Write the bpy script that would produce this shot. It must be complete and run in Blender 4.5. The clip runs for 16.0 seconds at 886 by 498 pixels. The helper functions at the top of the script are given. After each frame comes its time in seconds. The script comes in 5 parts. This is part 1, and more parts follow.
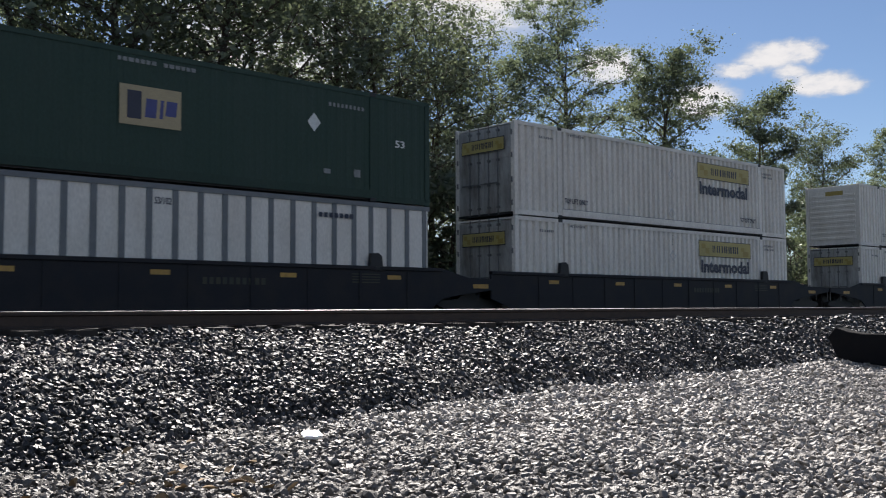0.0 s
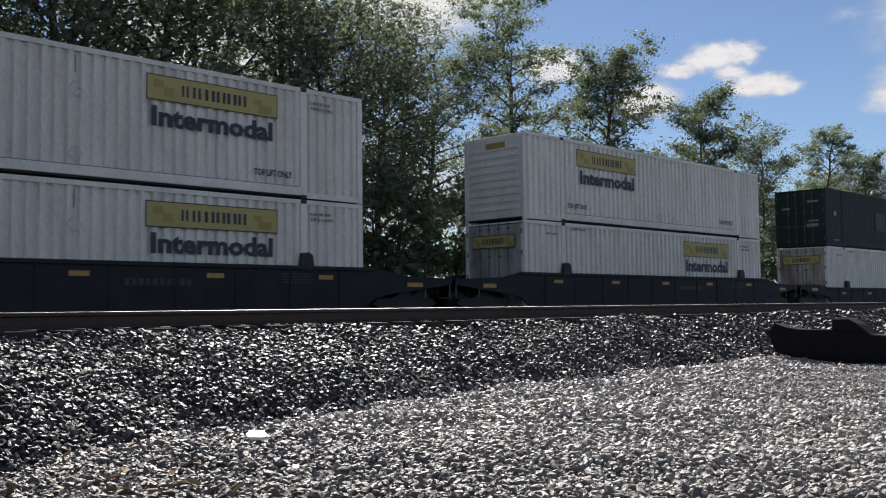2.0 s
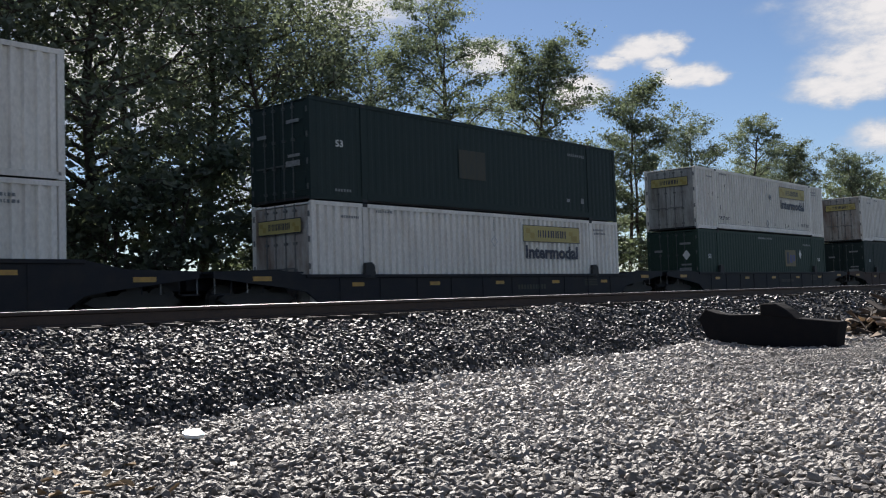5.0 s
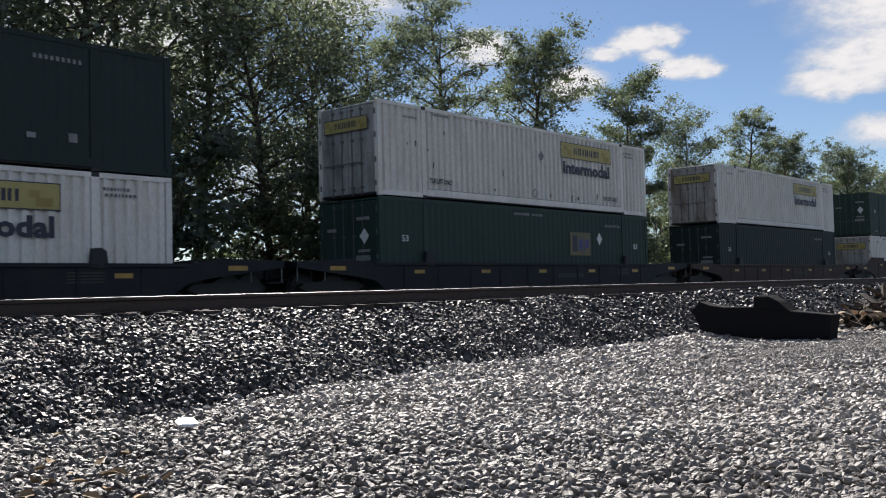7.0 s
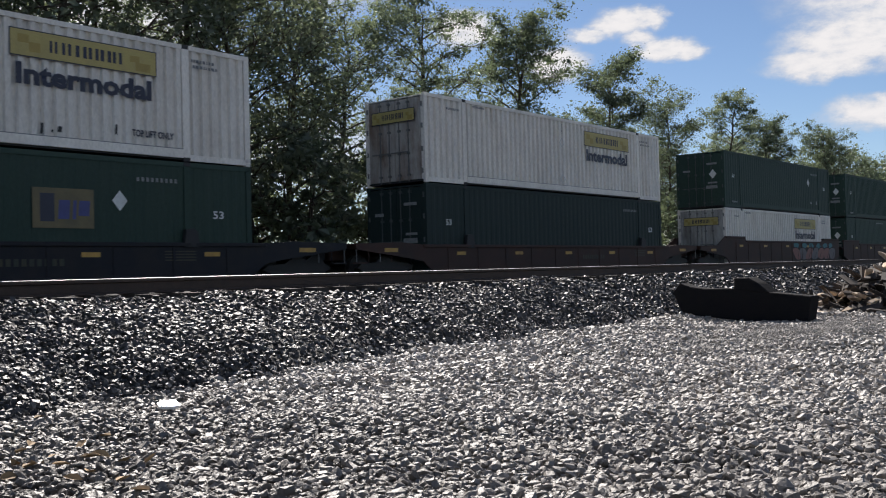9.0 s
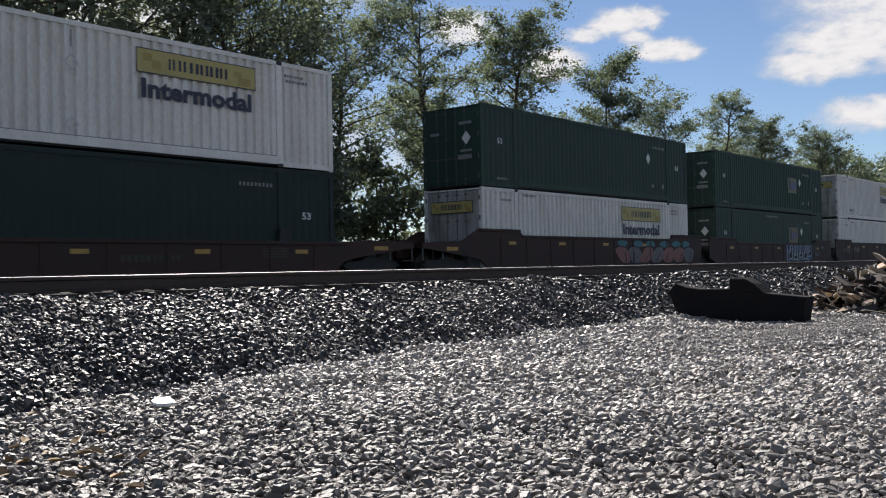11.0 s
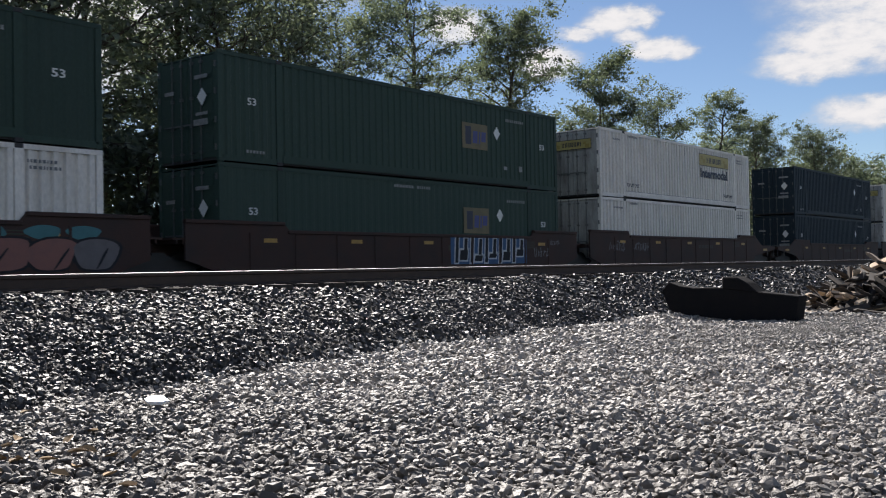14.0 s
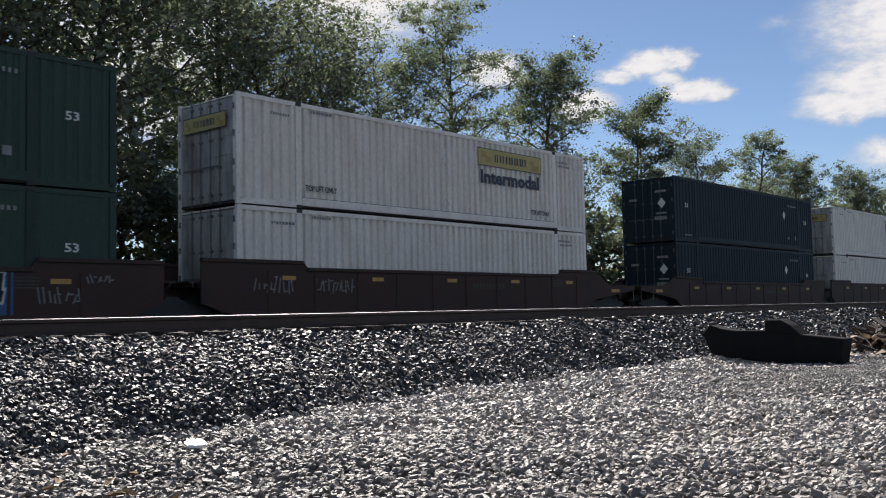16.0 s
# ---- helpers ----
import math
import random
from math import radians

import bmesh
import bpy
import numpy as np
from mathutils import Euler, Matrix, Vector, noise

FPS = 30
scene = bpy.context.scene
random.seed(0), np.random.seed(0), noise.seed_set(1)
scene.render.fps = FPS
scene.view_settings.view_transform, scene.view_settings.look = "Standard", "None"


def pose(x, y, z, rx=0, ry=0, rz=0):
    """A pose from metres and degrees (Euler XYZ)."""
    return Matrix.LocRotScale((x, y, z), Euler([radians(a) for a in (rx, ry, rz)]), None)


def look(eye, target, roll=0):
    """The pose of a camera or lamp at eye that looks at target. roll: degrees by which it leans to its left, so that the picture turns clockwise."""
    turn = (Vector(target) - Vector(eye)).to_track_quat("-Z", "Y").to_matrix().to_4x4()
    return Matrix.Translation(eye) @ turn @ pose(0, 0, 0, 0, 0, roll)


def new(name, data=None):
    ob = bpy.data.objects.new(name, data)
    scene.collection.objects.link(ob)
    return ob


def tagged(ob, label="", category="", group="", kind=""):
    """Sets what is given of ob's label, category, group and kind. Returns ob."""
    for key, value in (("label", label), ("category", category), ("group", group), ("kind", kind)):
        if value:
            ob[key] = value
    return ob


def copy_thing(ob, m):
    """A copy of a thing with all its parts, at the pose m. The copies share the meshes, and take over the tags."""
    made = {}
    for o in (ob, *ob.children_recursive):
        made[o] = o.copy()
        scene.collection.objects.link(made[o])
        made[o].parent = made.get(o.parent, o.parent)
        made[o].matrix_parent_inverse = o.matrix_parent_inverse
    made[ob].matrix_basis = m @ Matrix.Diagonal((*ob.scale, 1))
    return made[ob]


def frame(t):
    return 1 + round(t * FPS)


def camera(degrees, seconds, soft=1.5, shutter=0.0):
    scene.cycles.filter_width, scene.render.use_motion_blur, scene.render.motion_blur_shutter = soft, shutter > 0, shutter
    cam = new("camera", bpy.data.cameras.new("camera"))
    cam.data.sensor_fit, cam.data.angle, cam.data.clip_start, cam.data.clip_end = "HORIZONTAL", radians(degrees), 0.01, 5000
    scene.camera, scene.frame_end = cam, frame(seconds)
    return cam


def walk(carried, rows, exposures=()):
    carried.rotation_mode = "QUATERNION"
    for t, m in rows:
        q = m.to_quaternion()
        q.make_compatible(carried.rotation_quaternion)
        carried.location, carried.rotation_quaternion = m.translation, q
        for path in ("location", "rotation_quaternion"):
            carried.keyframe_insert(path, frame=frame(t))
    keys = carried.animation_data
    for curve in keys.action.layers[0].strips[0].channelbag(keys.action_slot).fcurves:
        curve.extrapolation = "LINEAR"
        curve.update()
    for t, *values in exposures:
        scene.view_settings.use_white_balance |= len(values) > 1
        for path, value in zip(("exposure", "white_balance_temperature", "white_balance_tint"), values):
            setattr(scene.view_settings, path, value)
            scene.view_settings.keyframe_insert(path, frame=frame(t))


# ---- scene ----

cam = camera(49.52, 16.0, soft=1.1, shutter=0.12)
EYE = (0.0, 0.0, 1.0)
TURNS = [
    (0.0, -42.02, 3.61, 0.31), (0.5, -42.36, 3.51, 0.54), (1.0, -43.06, 3.60, 0.49), (1.5, -44.14, 3.56, 0.47),
    (2.0, -45.20, 3.50, 0.70), (2.5, -46.23, 3.57, 1.16), (3.0, -47.29, 3.77, 1.43), (3.5, -47.92, 3.92, 1.49),
    (4.0, -48.41, 3.77, 1.49), (4.5, -48.76, 3.29, 1.65), (5.0, -48.96, 2.96, 1.83), (7.5, -49.47, 2.22, 1.37),
    (8.0, -49.81, 1.93, 1.42), (8.5, -50.14, 1.53, 1.44), (9.0, -50.35, 1.28, 1.48), (11.5, -50.65, 1.05, 1.04),
    (12.0, -50.79, 0.79, 1.08), (12.5, -50.78, 0.84, 1.01), (13.0, -50.79, 1.03, 0.88), (13.5, -50.88, 1.19, 0.91),
    (14.0, -50.97, 1.10, 1.05), (14.5, -50.87, 1.09, 0.93), (15.0, -49.89, 1.97, 1.11), (15.5, -48.99, 3.11, 1.25),
    (16.0, -48.72, 3.70, 1.18)]
EXPOSURE = 0.86
walk(cam, [(t, pose(*EYE, 90 + pitch, roll, yaw)) for t, yaw, pitch, roll in TURNS],
     exposures=[(t, EXPOSURE + d, 6500, 13) for t, d in ((0.0, -0.02), (2.0, -0.05), (3.5, -0.16), (5.0, -0.06), (7.5, 0.0), (16.0, 0.0))])

# ---- world and sun ----
SUN_EL, SUN_AZ = 39.5, 38.0     # degrees; azimuth from +Y towards +X
world = bpy.data.worlds.new("sky")
scene.world = world
world.use_nodes = True
wn = world.node_tree
sky = wn.nodes.new("ShaderNodeTexSky")
sky.sky_type = "NISHITA"
sky.sun_disc = False
sky.sun_elevation, sky.sun_rotation = radians(SUN_EL), radians(SUN_AZ)
sky.air_density, sky.dust_density, sky.ozone_density = 0.85, 0.1, 3.5
wn.links.new(sky.outputs[0], wn.nodes["Background"].inputs[0])
wn.nodes["Background"].inputs[1].default_value = 0.051
lamp = bpy.data.lights.new("sun", "SUN")
lamp.energy, lamp.angle, lamp.color = 5.0, radians(0.6), (1.0, 0.95, 0.87)
sun = new("sun", lamp)
sa, se = radians(SUN_AZ), radians(SUN_EL)
sun.matrix_world = look((30 * math.sin(sa) * math.cos(se), 30 * math.cos(sa) * math.cos(se), 30 * math.sin(se)), (0, 0, 0))


# ---- materials ----
def material(name, base, rough=0.6, metal=0.0, second=None, scale=4.0, grain=60.0, amount=0.5, bump=0.0, bump_scale=40.0,
             stretch=(1, 1, 1), random_shade=0.0, island=0.0, specular=0.5):
    """A principled surface with stains at one scale and grain at another."""
    m = bpy.data.materials.new(name)
    m.use_nodes = True
    nt = m.node_tree
    bsdf = nt.nodes["Principled BSDF"]
    bsdf.inputs["Roughness"].default_value, bsdf.inputs["Metallic"].default_value = rough, metal
    bsdf.inputs["Specular IOR Level"].default_value = specular
    second = second or tuple(c * 0.6 for c in base)
    co = nt.nodes.new("ShaderNodeTexCoord")
    mp = nt.nodes.new("ShaderNodeMapping")
    mp.inputs["Scale"].default_value = stretch
    nt.links.new(co.outputs["Object"], mp.inputs["Vector"])
    n1, n2 = nt.nodes.new("ShaderNodeTexNoise"), nt.nodes.new("ShaderNodeTexNoise")
    n1.inputs["Scale"].default_value, n1.inputs["Detail"].default_value, n1.inputs["Roughness"].default_value = scale, 6, 0.65
    n2.inputs["Scale"].default_value, n2.inputs["Detail"].default_value = grain, 3
    for n in (n1, n2):
        nt.links.new(mp.outputs[0], n.inputs["Vector"])
    ramp = nt.nodes.new("ShaderNodeValToRGB")
    ramp.color_ramp.elements[0].position, ramp.color_ramp.elements[1].position = 0.42, 0.72
    nt.links.new(n1.outputs["Fac"], ramp.inputs[0])
    mul = nt.nodes.new("ShaderNodeMath")
    mul.operation = "MULTIPLY"
    mul.inputs[1].default_value = amount
    nt.links.new(ramp.outputs[0], mul.inputs[0])
    mix = nt.nodes.new("ShaderNodeMix")
    mix.data_type = "RGBA"
    mix.inputs["A"].default_value, mix.inputs["B"].default_value = (*base, 1), (*second, 1)
    nt.links.new(mul.outputs[0], mix.inputs["Factor"])
    hsv = nt.nodes.new("ShaderNodeHueSaturation")
    nt.links.new(mix.outputs["Result"], hsv.inputs["Color"])
    shade = nt.nodes.new("ShaderNodeMapRange")
    shade.inputs["From Min"].default_value, shade.inputs["From Max"].default_value = 0.3, 0.7
    shade.inputs["To Min"].default_value, shade.inputs["To Max"].default_value = 0.88, 1.12
    nt.links.new(n2.outputs["Fac"], shade.inputs["Value"])
    value = shade.outputs[0]
    for kind, spread in (("ShaderNodeObjectInfo", random_shade), ("ShaderNodeNewGeometry", island)):
        if spread:
            src = nt.nodes.new(kind)
            mr = nt.nodes.new("ShaderNodeMapRange")
            mr.inputs["To Min"].default_value, mr.inputs["To Max"].default_value = 1 - spread, 1 + spread
            nt.links.new(src.outputs["Random" if random_shade and kind == "ShaderNodeObjectInfo" else "Random Per Island"], mr.inputs["Value"])
            mm = nt.nodes.new("ShaderNodeMath")
            mm.operation = "MULTIPLY"
            nt.links.new(value, mm.inputs[0])
            nt.links.new(mr.outputs[0], mm.inputs[1])
            value = mm.outputs[0]
    nt.links.new(value, hsv.inputs["Value"])
    nt.links.new(hsv.outputs[0], bsdf.inputs["Base Color"])
    if bump:
        b = nt.nodes.new("ShaderNodeBump")
        b.inputs["Strength"].default_value = bump
        b.inputs["Distance"].default_value = 0.02
        nb = nt.nodes.new("ShaderNodeTexNoise")
        nb.inputs["Scale"].default_value, nb.inputs["Detail"].default_value = bump_scale, 5
        nt.links.new(mp.outputs[0], nb.inputs["Vector"])
        nt.links.new(nb.outputs["Fac"], b.inputs["Height"])
        nt.links.new(b.outputs[0], bsdf.inputs["Normal"])
    return m


def add_paler(m):
    """A paler colour that grows along the walkway towards the heap of ties."""
    nt = m.node_tree
    bsdf = nt.nodes["Principled BSDF"]
    old = bsdf.inputs["Base Color"].links[0].from_socket
    co, sep, rng, mix = (nt.nodes.new(k) for k in ("ShaderNodeTexCoord", "ShaderNodeSeparateXYZ", "ShaderNodeMapRange", "ShaderNodeMix"))
    wob = nt.nodes.new("ShaderNodeTexNoise")
    wob.inputs["Scale"].default_value, wob.inputs["Detail"].default_value = 0.6, 4
    nt.links.new(co.outputs["Object"], wob.inputs["Vector"])
    nt.links.new(co.outputs["Object"], sep.inputs[0])
    add = nt.nodes.new("ShaderNodeMath")
    add.operation = "MULTIPLY_ADD"
    add.inputs[1].default_value = 6.0
    nt.links.new(wob.outputs["Fac"], add.inputs[0])
    nt.links.new(sep.outputs["X"], add.inputs[2])
    rng.inputs["From Min"].default_value, rng.inputs["From Max"].default_value = 4.6, 10.5
    rng.inputs["To Max"].default_value = 0.66
    nt.links.new(add.outputs[0], rng.inputs["Value"])
    mix.data_type = "RGBA"
    mix.inputs["B"].default_value = (0.43, 0.40, 0.365, 1)
    nt.links.new(rng.outputs[0], mix.inputs["Factor"])
    nt.links.new(old, mix.inputs["A"])
    nt.links.new(mix.outputs["Result"], bsdf.inputs["Base Color"])


def leaf_material(name, base, through_colour, share=0.45):
    m = bpy.data.materials.new(name)
    m.use_nodes = True
    nt = m.node_tree
    nt.nodes.remove(nt.nodes["Principled BSDF"])
    geo = nt.nodes.new("ShaderNodeNewGeometry")
    rng = nt.nodes.new("ShaderNodeMapRange")
    rng.inputs["To Min"].default_value, rng.inputs["To Max"].default_value = 0.55, 1.5
    nt.links.new(geo.outputs["Random Per Island"], rng.inputs["Value"])
    out = []
    for colour, kind in ((base, "ShaderNodeBsdfDiffuse"), (through_colour, "ShaderNodeBsdfTranslucent")):
        hsv = nt.nodes.new("ShaderNodeHueSaturation")
        hsv.inputs["Color"].default_value = (*colour, 1)
        nt.links.new(rng.outputs[0], hsv.inputs["Value"])
        sh = nt.nodes.new(kind)
        nt.links.new(hsv.outputs[0], sh.inputs["Color"])
        out.append(sh)
    gloss = nt.nodes.new("ShaderNodeBsdfGlossy")
    gloss.inputs["Roughness"].default_value = 0.45
    gloss.inputs["Color"].default_value = (0.5, 0.55, 0.5, 1)
    a, b = nt.nodes.new("ShaderNodeMixShader"), nt.nodes.new("ShaderNodeMixShader")
    a.inputs[0].default_value, b.inputs[0].default_value = share, 0.12
    nt.links.new(out[0].outputs[0], a.inputs[1])
    nt.links.new(out[1].outputs[0], a.inputs[2])
    nt.links.new(a.outputs[0], b.inputs[1])
    nt.links.new(gloss.outputs[0], b.inputs[2])
    nt.links.new(b.outputs[0], nt.nodes["Material Output"].inputs["Surface"])
    return m


WHITE = material("white_container_paint", (0.77, 0.735, 0.68), 0.5, second=(0.50, 0.45, 0.39), scale=1.3, grain=30, amount=0.55, stretch=(1, 1, 0.3), random_shade=0.06)
# both door paints: base darker than the side walls, stains on top
WHITE_DOOR = material("darker_stained_door_paint", (0.40, 0.40, 0.385), 0.55, second=(0.13, 0.115, 0.10), scale=1.8, grain=20, amount=0.9, stretch=(1, 1, 0.25))
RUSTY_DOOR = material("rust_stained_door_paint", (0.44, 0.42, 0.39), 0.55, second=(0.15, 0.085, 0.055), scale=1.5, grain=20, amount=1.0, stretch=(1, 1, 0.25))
GREEN = material("dark_green_container_paint", (0.028, 0.055, 0.043), 0.6, second=(0.044, 0.066, 0.055), scale=0.8, grain=25, amount=0.5, stretch=(1, 1, 0.4), random_shade=0.12, specular=0.25)
BLUE_BLACK = material("navy_container_paint", (0.017, 0.031, 0.029), 0.6, second=(0.025, 0.036, 0.034), scale=0.9, grain=25, amount=0.5, random_shade=0.1, specular=0.25)
NAVY_BOX = material("deep_blue_container_paint", (0.012, 0.025, 0.036), 0.6, second=(0.020, 0.032, 0.042), scale=0.9, grain=25, amount=0.5, random_shade=0.1, specular=0.25)
POST_GREY = material("dark_grey_post_paint", (0.16, 0.17, 0.18), 0.5, scale=3)
HOLDER = material("dull_aluminium", (0.55, 0.55, 0.55), 0.45, 0.3, scale=8)
RUBBER = material("black_fitting_steel", (0.02, 0.02, 0.022), 0.6, scale=6)
BAR_STEEL = material("dull_galvanised_bar_steel", (0.17, 0.17, 0.17), 0.5, 0.4, scale=6)
GREEN_BAR = material("painted_door_bar_steel", (0.07, 0.08, 0.08), 0.55, 0.0, scale=6)
YELLOW = material("yellow_sign_paint", (0.45, 0.37, 0.13), 0.55, second=(0.31, 0.26, 0.12), scale=2.5, amount=0.5)
TAN = material("tan_sign_paint", (0.42, 0.34, 0.20), 0.5, second=(0.30, 0.25, 0.17), scale=2.5)
DULL_TAN = material("dull_worn_tan_sign_paint", (0.17, 0.135, 0.065), 0.55, second=(0.09, 0.085, 0.05), scale=2.5, amount=0.7)
OCHRE = material("ochre_shape_paint", (0.36, 0.27, 0.07), 0.5)
FADED = material("faded_sign_paint", (0.05, 0.045, 0.025), 0.6, second=(0.02, 0.03, 0.028), scale=3, amount=1.0, stretch=(3, 1, 0.4))
NAVY = material("navy_letter_paint", (0.025, 0.03, 0.055), 0.5)
LETTER_WHITE = material("white_letter_paint", (0.70, 0.72, 0.70), 0.5)
LABEL_GREY = material("dirty_label_paint", (0.26, 0.27, 0.27), 0.6, second=(0.12, 0.13, 0.13), scale=8, amount=0.8)
BLUE = material("blue_letter_paint", (0.06, 0.07, 0.22), 0.5)
CAR_BLACK = material("sooty_black_car_paint", (0.015, 0.016, 0.021), 0.65, second=(0.032, 0.027, 0.024), scale=1.5, grain=30, amount=0.6, specular=0.3)
CAR_BROWN = material("faded_brown_car_paint", (0.055, 0.028, 0.022), 0.65, second=(0.033, 0.026, 0.024), scale=1.2, grain=30, amount=0.7, specular=0.3)
REFLECTOR = material("orange_reflector_tape", (0.50, 0.29, 0.06), 0.45, second=(0.26, 0.15, 0.05), amount=0.8)
STEEL_DARK = material("greasy_truck_steel", (0.030, 0.028, 0.026), 0.6, 0.2, scale=5)
TREAD = material("worn_wheel_tread_steel", (0.35, 0.34, 0.33), 0.3, 0.9, scale=5)
RAIL_RUST = material("rusty_rail_web", (0.055, 0.035, 0.026), 0.75, second=(0.03, 0.022, 0.018), scale=6, amount=0.7)
RAIL_TOP = material("polished_rail_head", (0.40, 0.41, 0.43), 0.55, 1.0, second=(0.6, 0.6, 0.62), scale=2, amount=0.3)
TIE = material("creosoted_tie_wood", (0.040, 0.031, 0.025), 0.85, second=(0.02, 0.017, 0.015), scale=6, grain=60, stretch=(1, 0.15, 1))
# bank stone: greyer granite, with the slope's shade in its darker colour
STONE = material("shaded_bank_granite", (0.056, 0.054, 0.053), 0.47, second=(0.030, 0.029, 0.029), scale=14, grain=120, amount=0.8, specular=0.27, island=0.6, bump=0.35, bump_scale=70)
STONE_WALK = material("beige_crushed_granite", (0.086, 0.077, 0.068), 0.50, second=(0.050, 0.045, 0.040), scale=0.45, grain=120, amount=0.75, island=0.6, specular=0.25, bump=0.35, bump_scale=70)
add_paler(STONE_WALK)
STONE_PICK = material("beige_granite_pieces", (0.084, 0.075, 0.067), 0.50, second=(0.050, 0.045, 0.040), scale=14, grain=120, amount=0.8, specular=0.25, random_shade=0.6, bump=0.35, bump_scale=5)
PALE_STONE = material("white_quartz", (0.88, 0.87, 0.84), 0.18, second=(0.8, 0.78, 0.75), scale=20)
TAR = material("black_tarred_timber", (0.013, 0.013, 0.015), 0.95, second=(0.020, 0.018, 0.017), scale=5, grain=50, amount=0.6, specular=0.1, bump=0.4, bump_scale=14)
WOOD_PALE = material("split_tie_heartwood", (0.56, 0.44, 0.32), 0.8, second=(0.30, 0.21, 0.14), scale=5, grain=60, amount=0.8, stretch=(0.15, 1, 1), random_shade=0.4)
WOOD_DARK = material("weathered_tie_wood", (0.045, 0.035, 0.028), 0.85, second=(0.018, 0.015, 0.013), scale=5, grain=60, amount=0.8, stretch=(0.15, 1, 1), random_shade=0.5)
BARK = material("grey_brown_bark", (0.085, 0.066, 0.052), 0.9, second=(0.04, 0.032, 0.027), scale=3, grain=25, amount=0.8, stretch=(1, 1, 0.25), bump=0.5, bump_scale=12)
# leaf colour raised to stand in for lens haze over the left trees
LEAF_LIFTED = leaf_material("dense_leaf_haze_lifted", (0.086, 0.102, 0.076), (0.20, 0.24, 0.13), 0.45)
LEAF_MID = leaf_material("mid_green_leaf", (0.064, 0.080, 0.058), (0.16, 0.20, 0.105), 0.45)
LEAF_LIGHT = leaf_material("feathery_light_leaf", (0.090, 0.112, 0.080), (0.22, 0.27, 0.15), 0.46)
DRY_LEAF = material("dry_tan_leaf", (0.30, 0.20, 0.10), 0.8, second=(0.16, 0.10, 0.05), scale=12, random_shade=0.3)
PAINT_PINK = material("faded_pink_spray_paint", (0.25, 0.105, 0.085), 0.6, second=(0.16, 0.085, 0.085), scale=4)
PAINT_GREY = material("grey_spray_paint", (0.145, 0.13, 0.135), 0.6)
PAINT_TEAL = material("teal_spray_paint", (0.05, 0.18, 0.20), 0.6)
PAINT_BLUE = material("blue_spray_paint", (0.035, 0.10, 0.22), 0.6)
PAINT_FAINT = material("faint_grey_spray_paint", (0.20, 0.20, 0.205), 0.6, second=(0.12, 0.12, 0.125))
PAINT_WHITE = material("white_spray_paint", (0.55, 0.57, 0.60), 0.6)


# ---- mesh helpers ----
def part(name, bm, mat, parent=None, label="", smooth=False):
    me = bpy.data.meshes.new(name)
    bm.to_mesh(me)
    bm.free()
    me.materials.append(mat)
    if smooth:
        me.shade_smooth()
    ob = new(name, me)
    ob.parent = parent
    return tagged(ob, label)


def thing(name, label, category, group="", kind=""):
    return tagged(new(name), label, category, group, kind)


def box(bm, x0, x1, y0, y1, z0, z1, m=None, bevel=0.0):
    r = bmesh.ops.create_cube(bm, size=1)
    mat = Matrix.Translation(((x0 + x1) / 2, (y0 + y1) / 2, (z0 + z1) / 2)) @ Matrix.Diagonal((x1 - x0, y1 - y0, z1 - z0, 1))
    bmesh.ops.transform(bm, matrix=(m @ mat) if m else mat, verts=r["verts"])
    if bevel:
        edges = {e for v in r["verts"] for e in v.link_edges}
        bmesh.ops.bevel(bm, geom=list(edges), offset=bevel, segments=1, affect="EDGES")
    return r["verts"]


def cyl(bm, a, b, r0, r1=None, n=10, caps=True):
    a, b = Vector(a), Vector(b)
    d = b - a
    m = Matrix.Translation((a + b) / 2) @ d.to_track_quat("Z", "Y").to_matrix().to_4x4()
    bmesh.ops.create_cone(bm, cap_ends=caps, segments=n, radius1=r0, radius2=r0 if r1 is None else r1, depth=d.length, matrix=m)


def sheet(bm, points, x0, x1, axis="x"):
    """A profile of (y, z) swept from x0 to x1."""
    rows = [[bm.verts.new((x, y, z)) for y, z in points] for x in (x0, x1)]
    for i in range(len(points) - 1):
        bm.faces.new((rows[0][i], rows[0][i + 1], rows[1][i + 1], rows[1][i]))


def prism(bm, outline, y0, y1):
    """A closed outline of (x, z) given thickness from y0 to y1."""
    a = [bm.verts.new((x, y0, z)) for x, z in outline]
    b = [bm.verts.new((x, y1, z)) for x, z in outline]
    n = len(outline)
    bm.faces.new(a)
    bm.faces.new(b[::-1])
    for i in range(n):
        bm.faces.new((a[(i + 1) % n], a[i], b[i], b[(i + 1) % n]))
    bmesh.ops.recalc_face_normals(bm, faces=bm.faces[:])


def words(name, text, x0, x1, z0, z1, y, mat, parent, bold=0.02, end=False):
    """Flat lettering that fills a rectangle on the side (or, with end, on the -X end) of its thing."""
    cu = bpy.data.curves.new(name, "FONT")
    cu.body, cu.offset, cu.resolution_u = text, bold, 2
    tmp = bpy.data.objects.new("tmp", cu)
    scene.collection.objects.link(tmp)
    bpy.context.view_layer.update()
    me = bpy.data.meshes.new_from_object(tmp.evaluated_get(bpy.context.evaluated_depsgraph_get()))
    bpy.data.objects.remove(tmp)
    co = np.array([v.co[:] for v in me.vertices])
    lo, hi = co.min(0), co.max(0)
    for v in me.vertices:
        u = (v.co.x - lo[0]) / (hi[0] - lo[0])
        w = (v.co.y - lo[1]) / (hi[1] - lo[1])
        a, b = x0 + u * (x1 - x0), z0 + w * (z1 - z0)
        v.co = (y, -a, b) if end else (a, y, b)
    me.materials.clear()
    me.materials.append(mat)
    ob = new(name, me)
    ob.parent = parent
    return ob


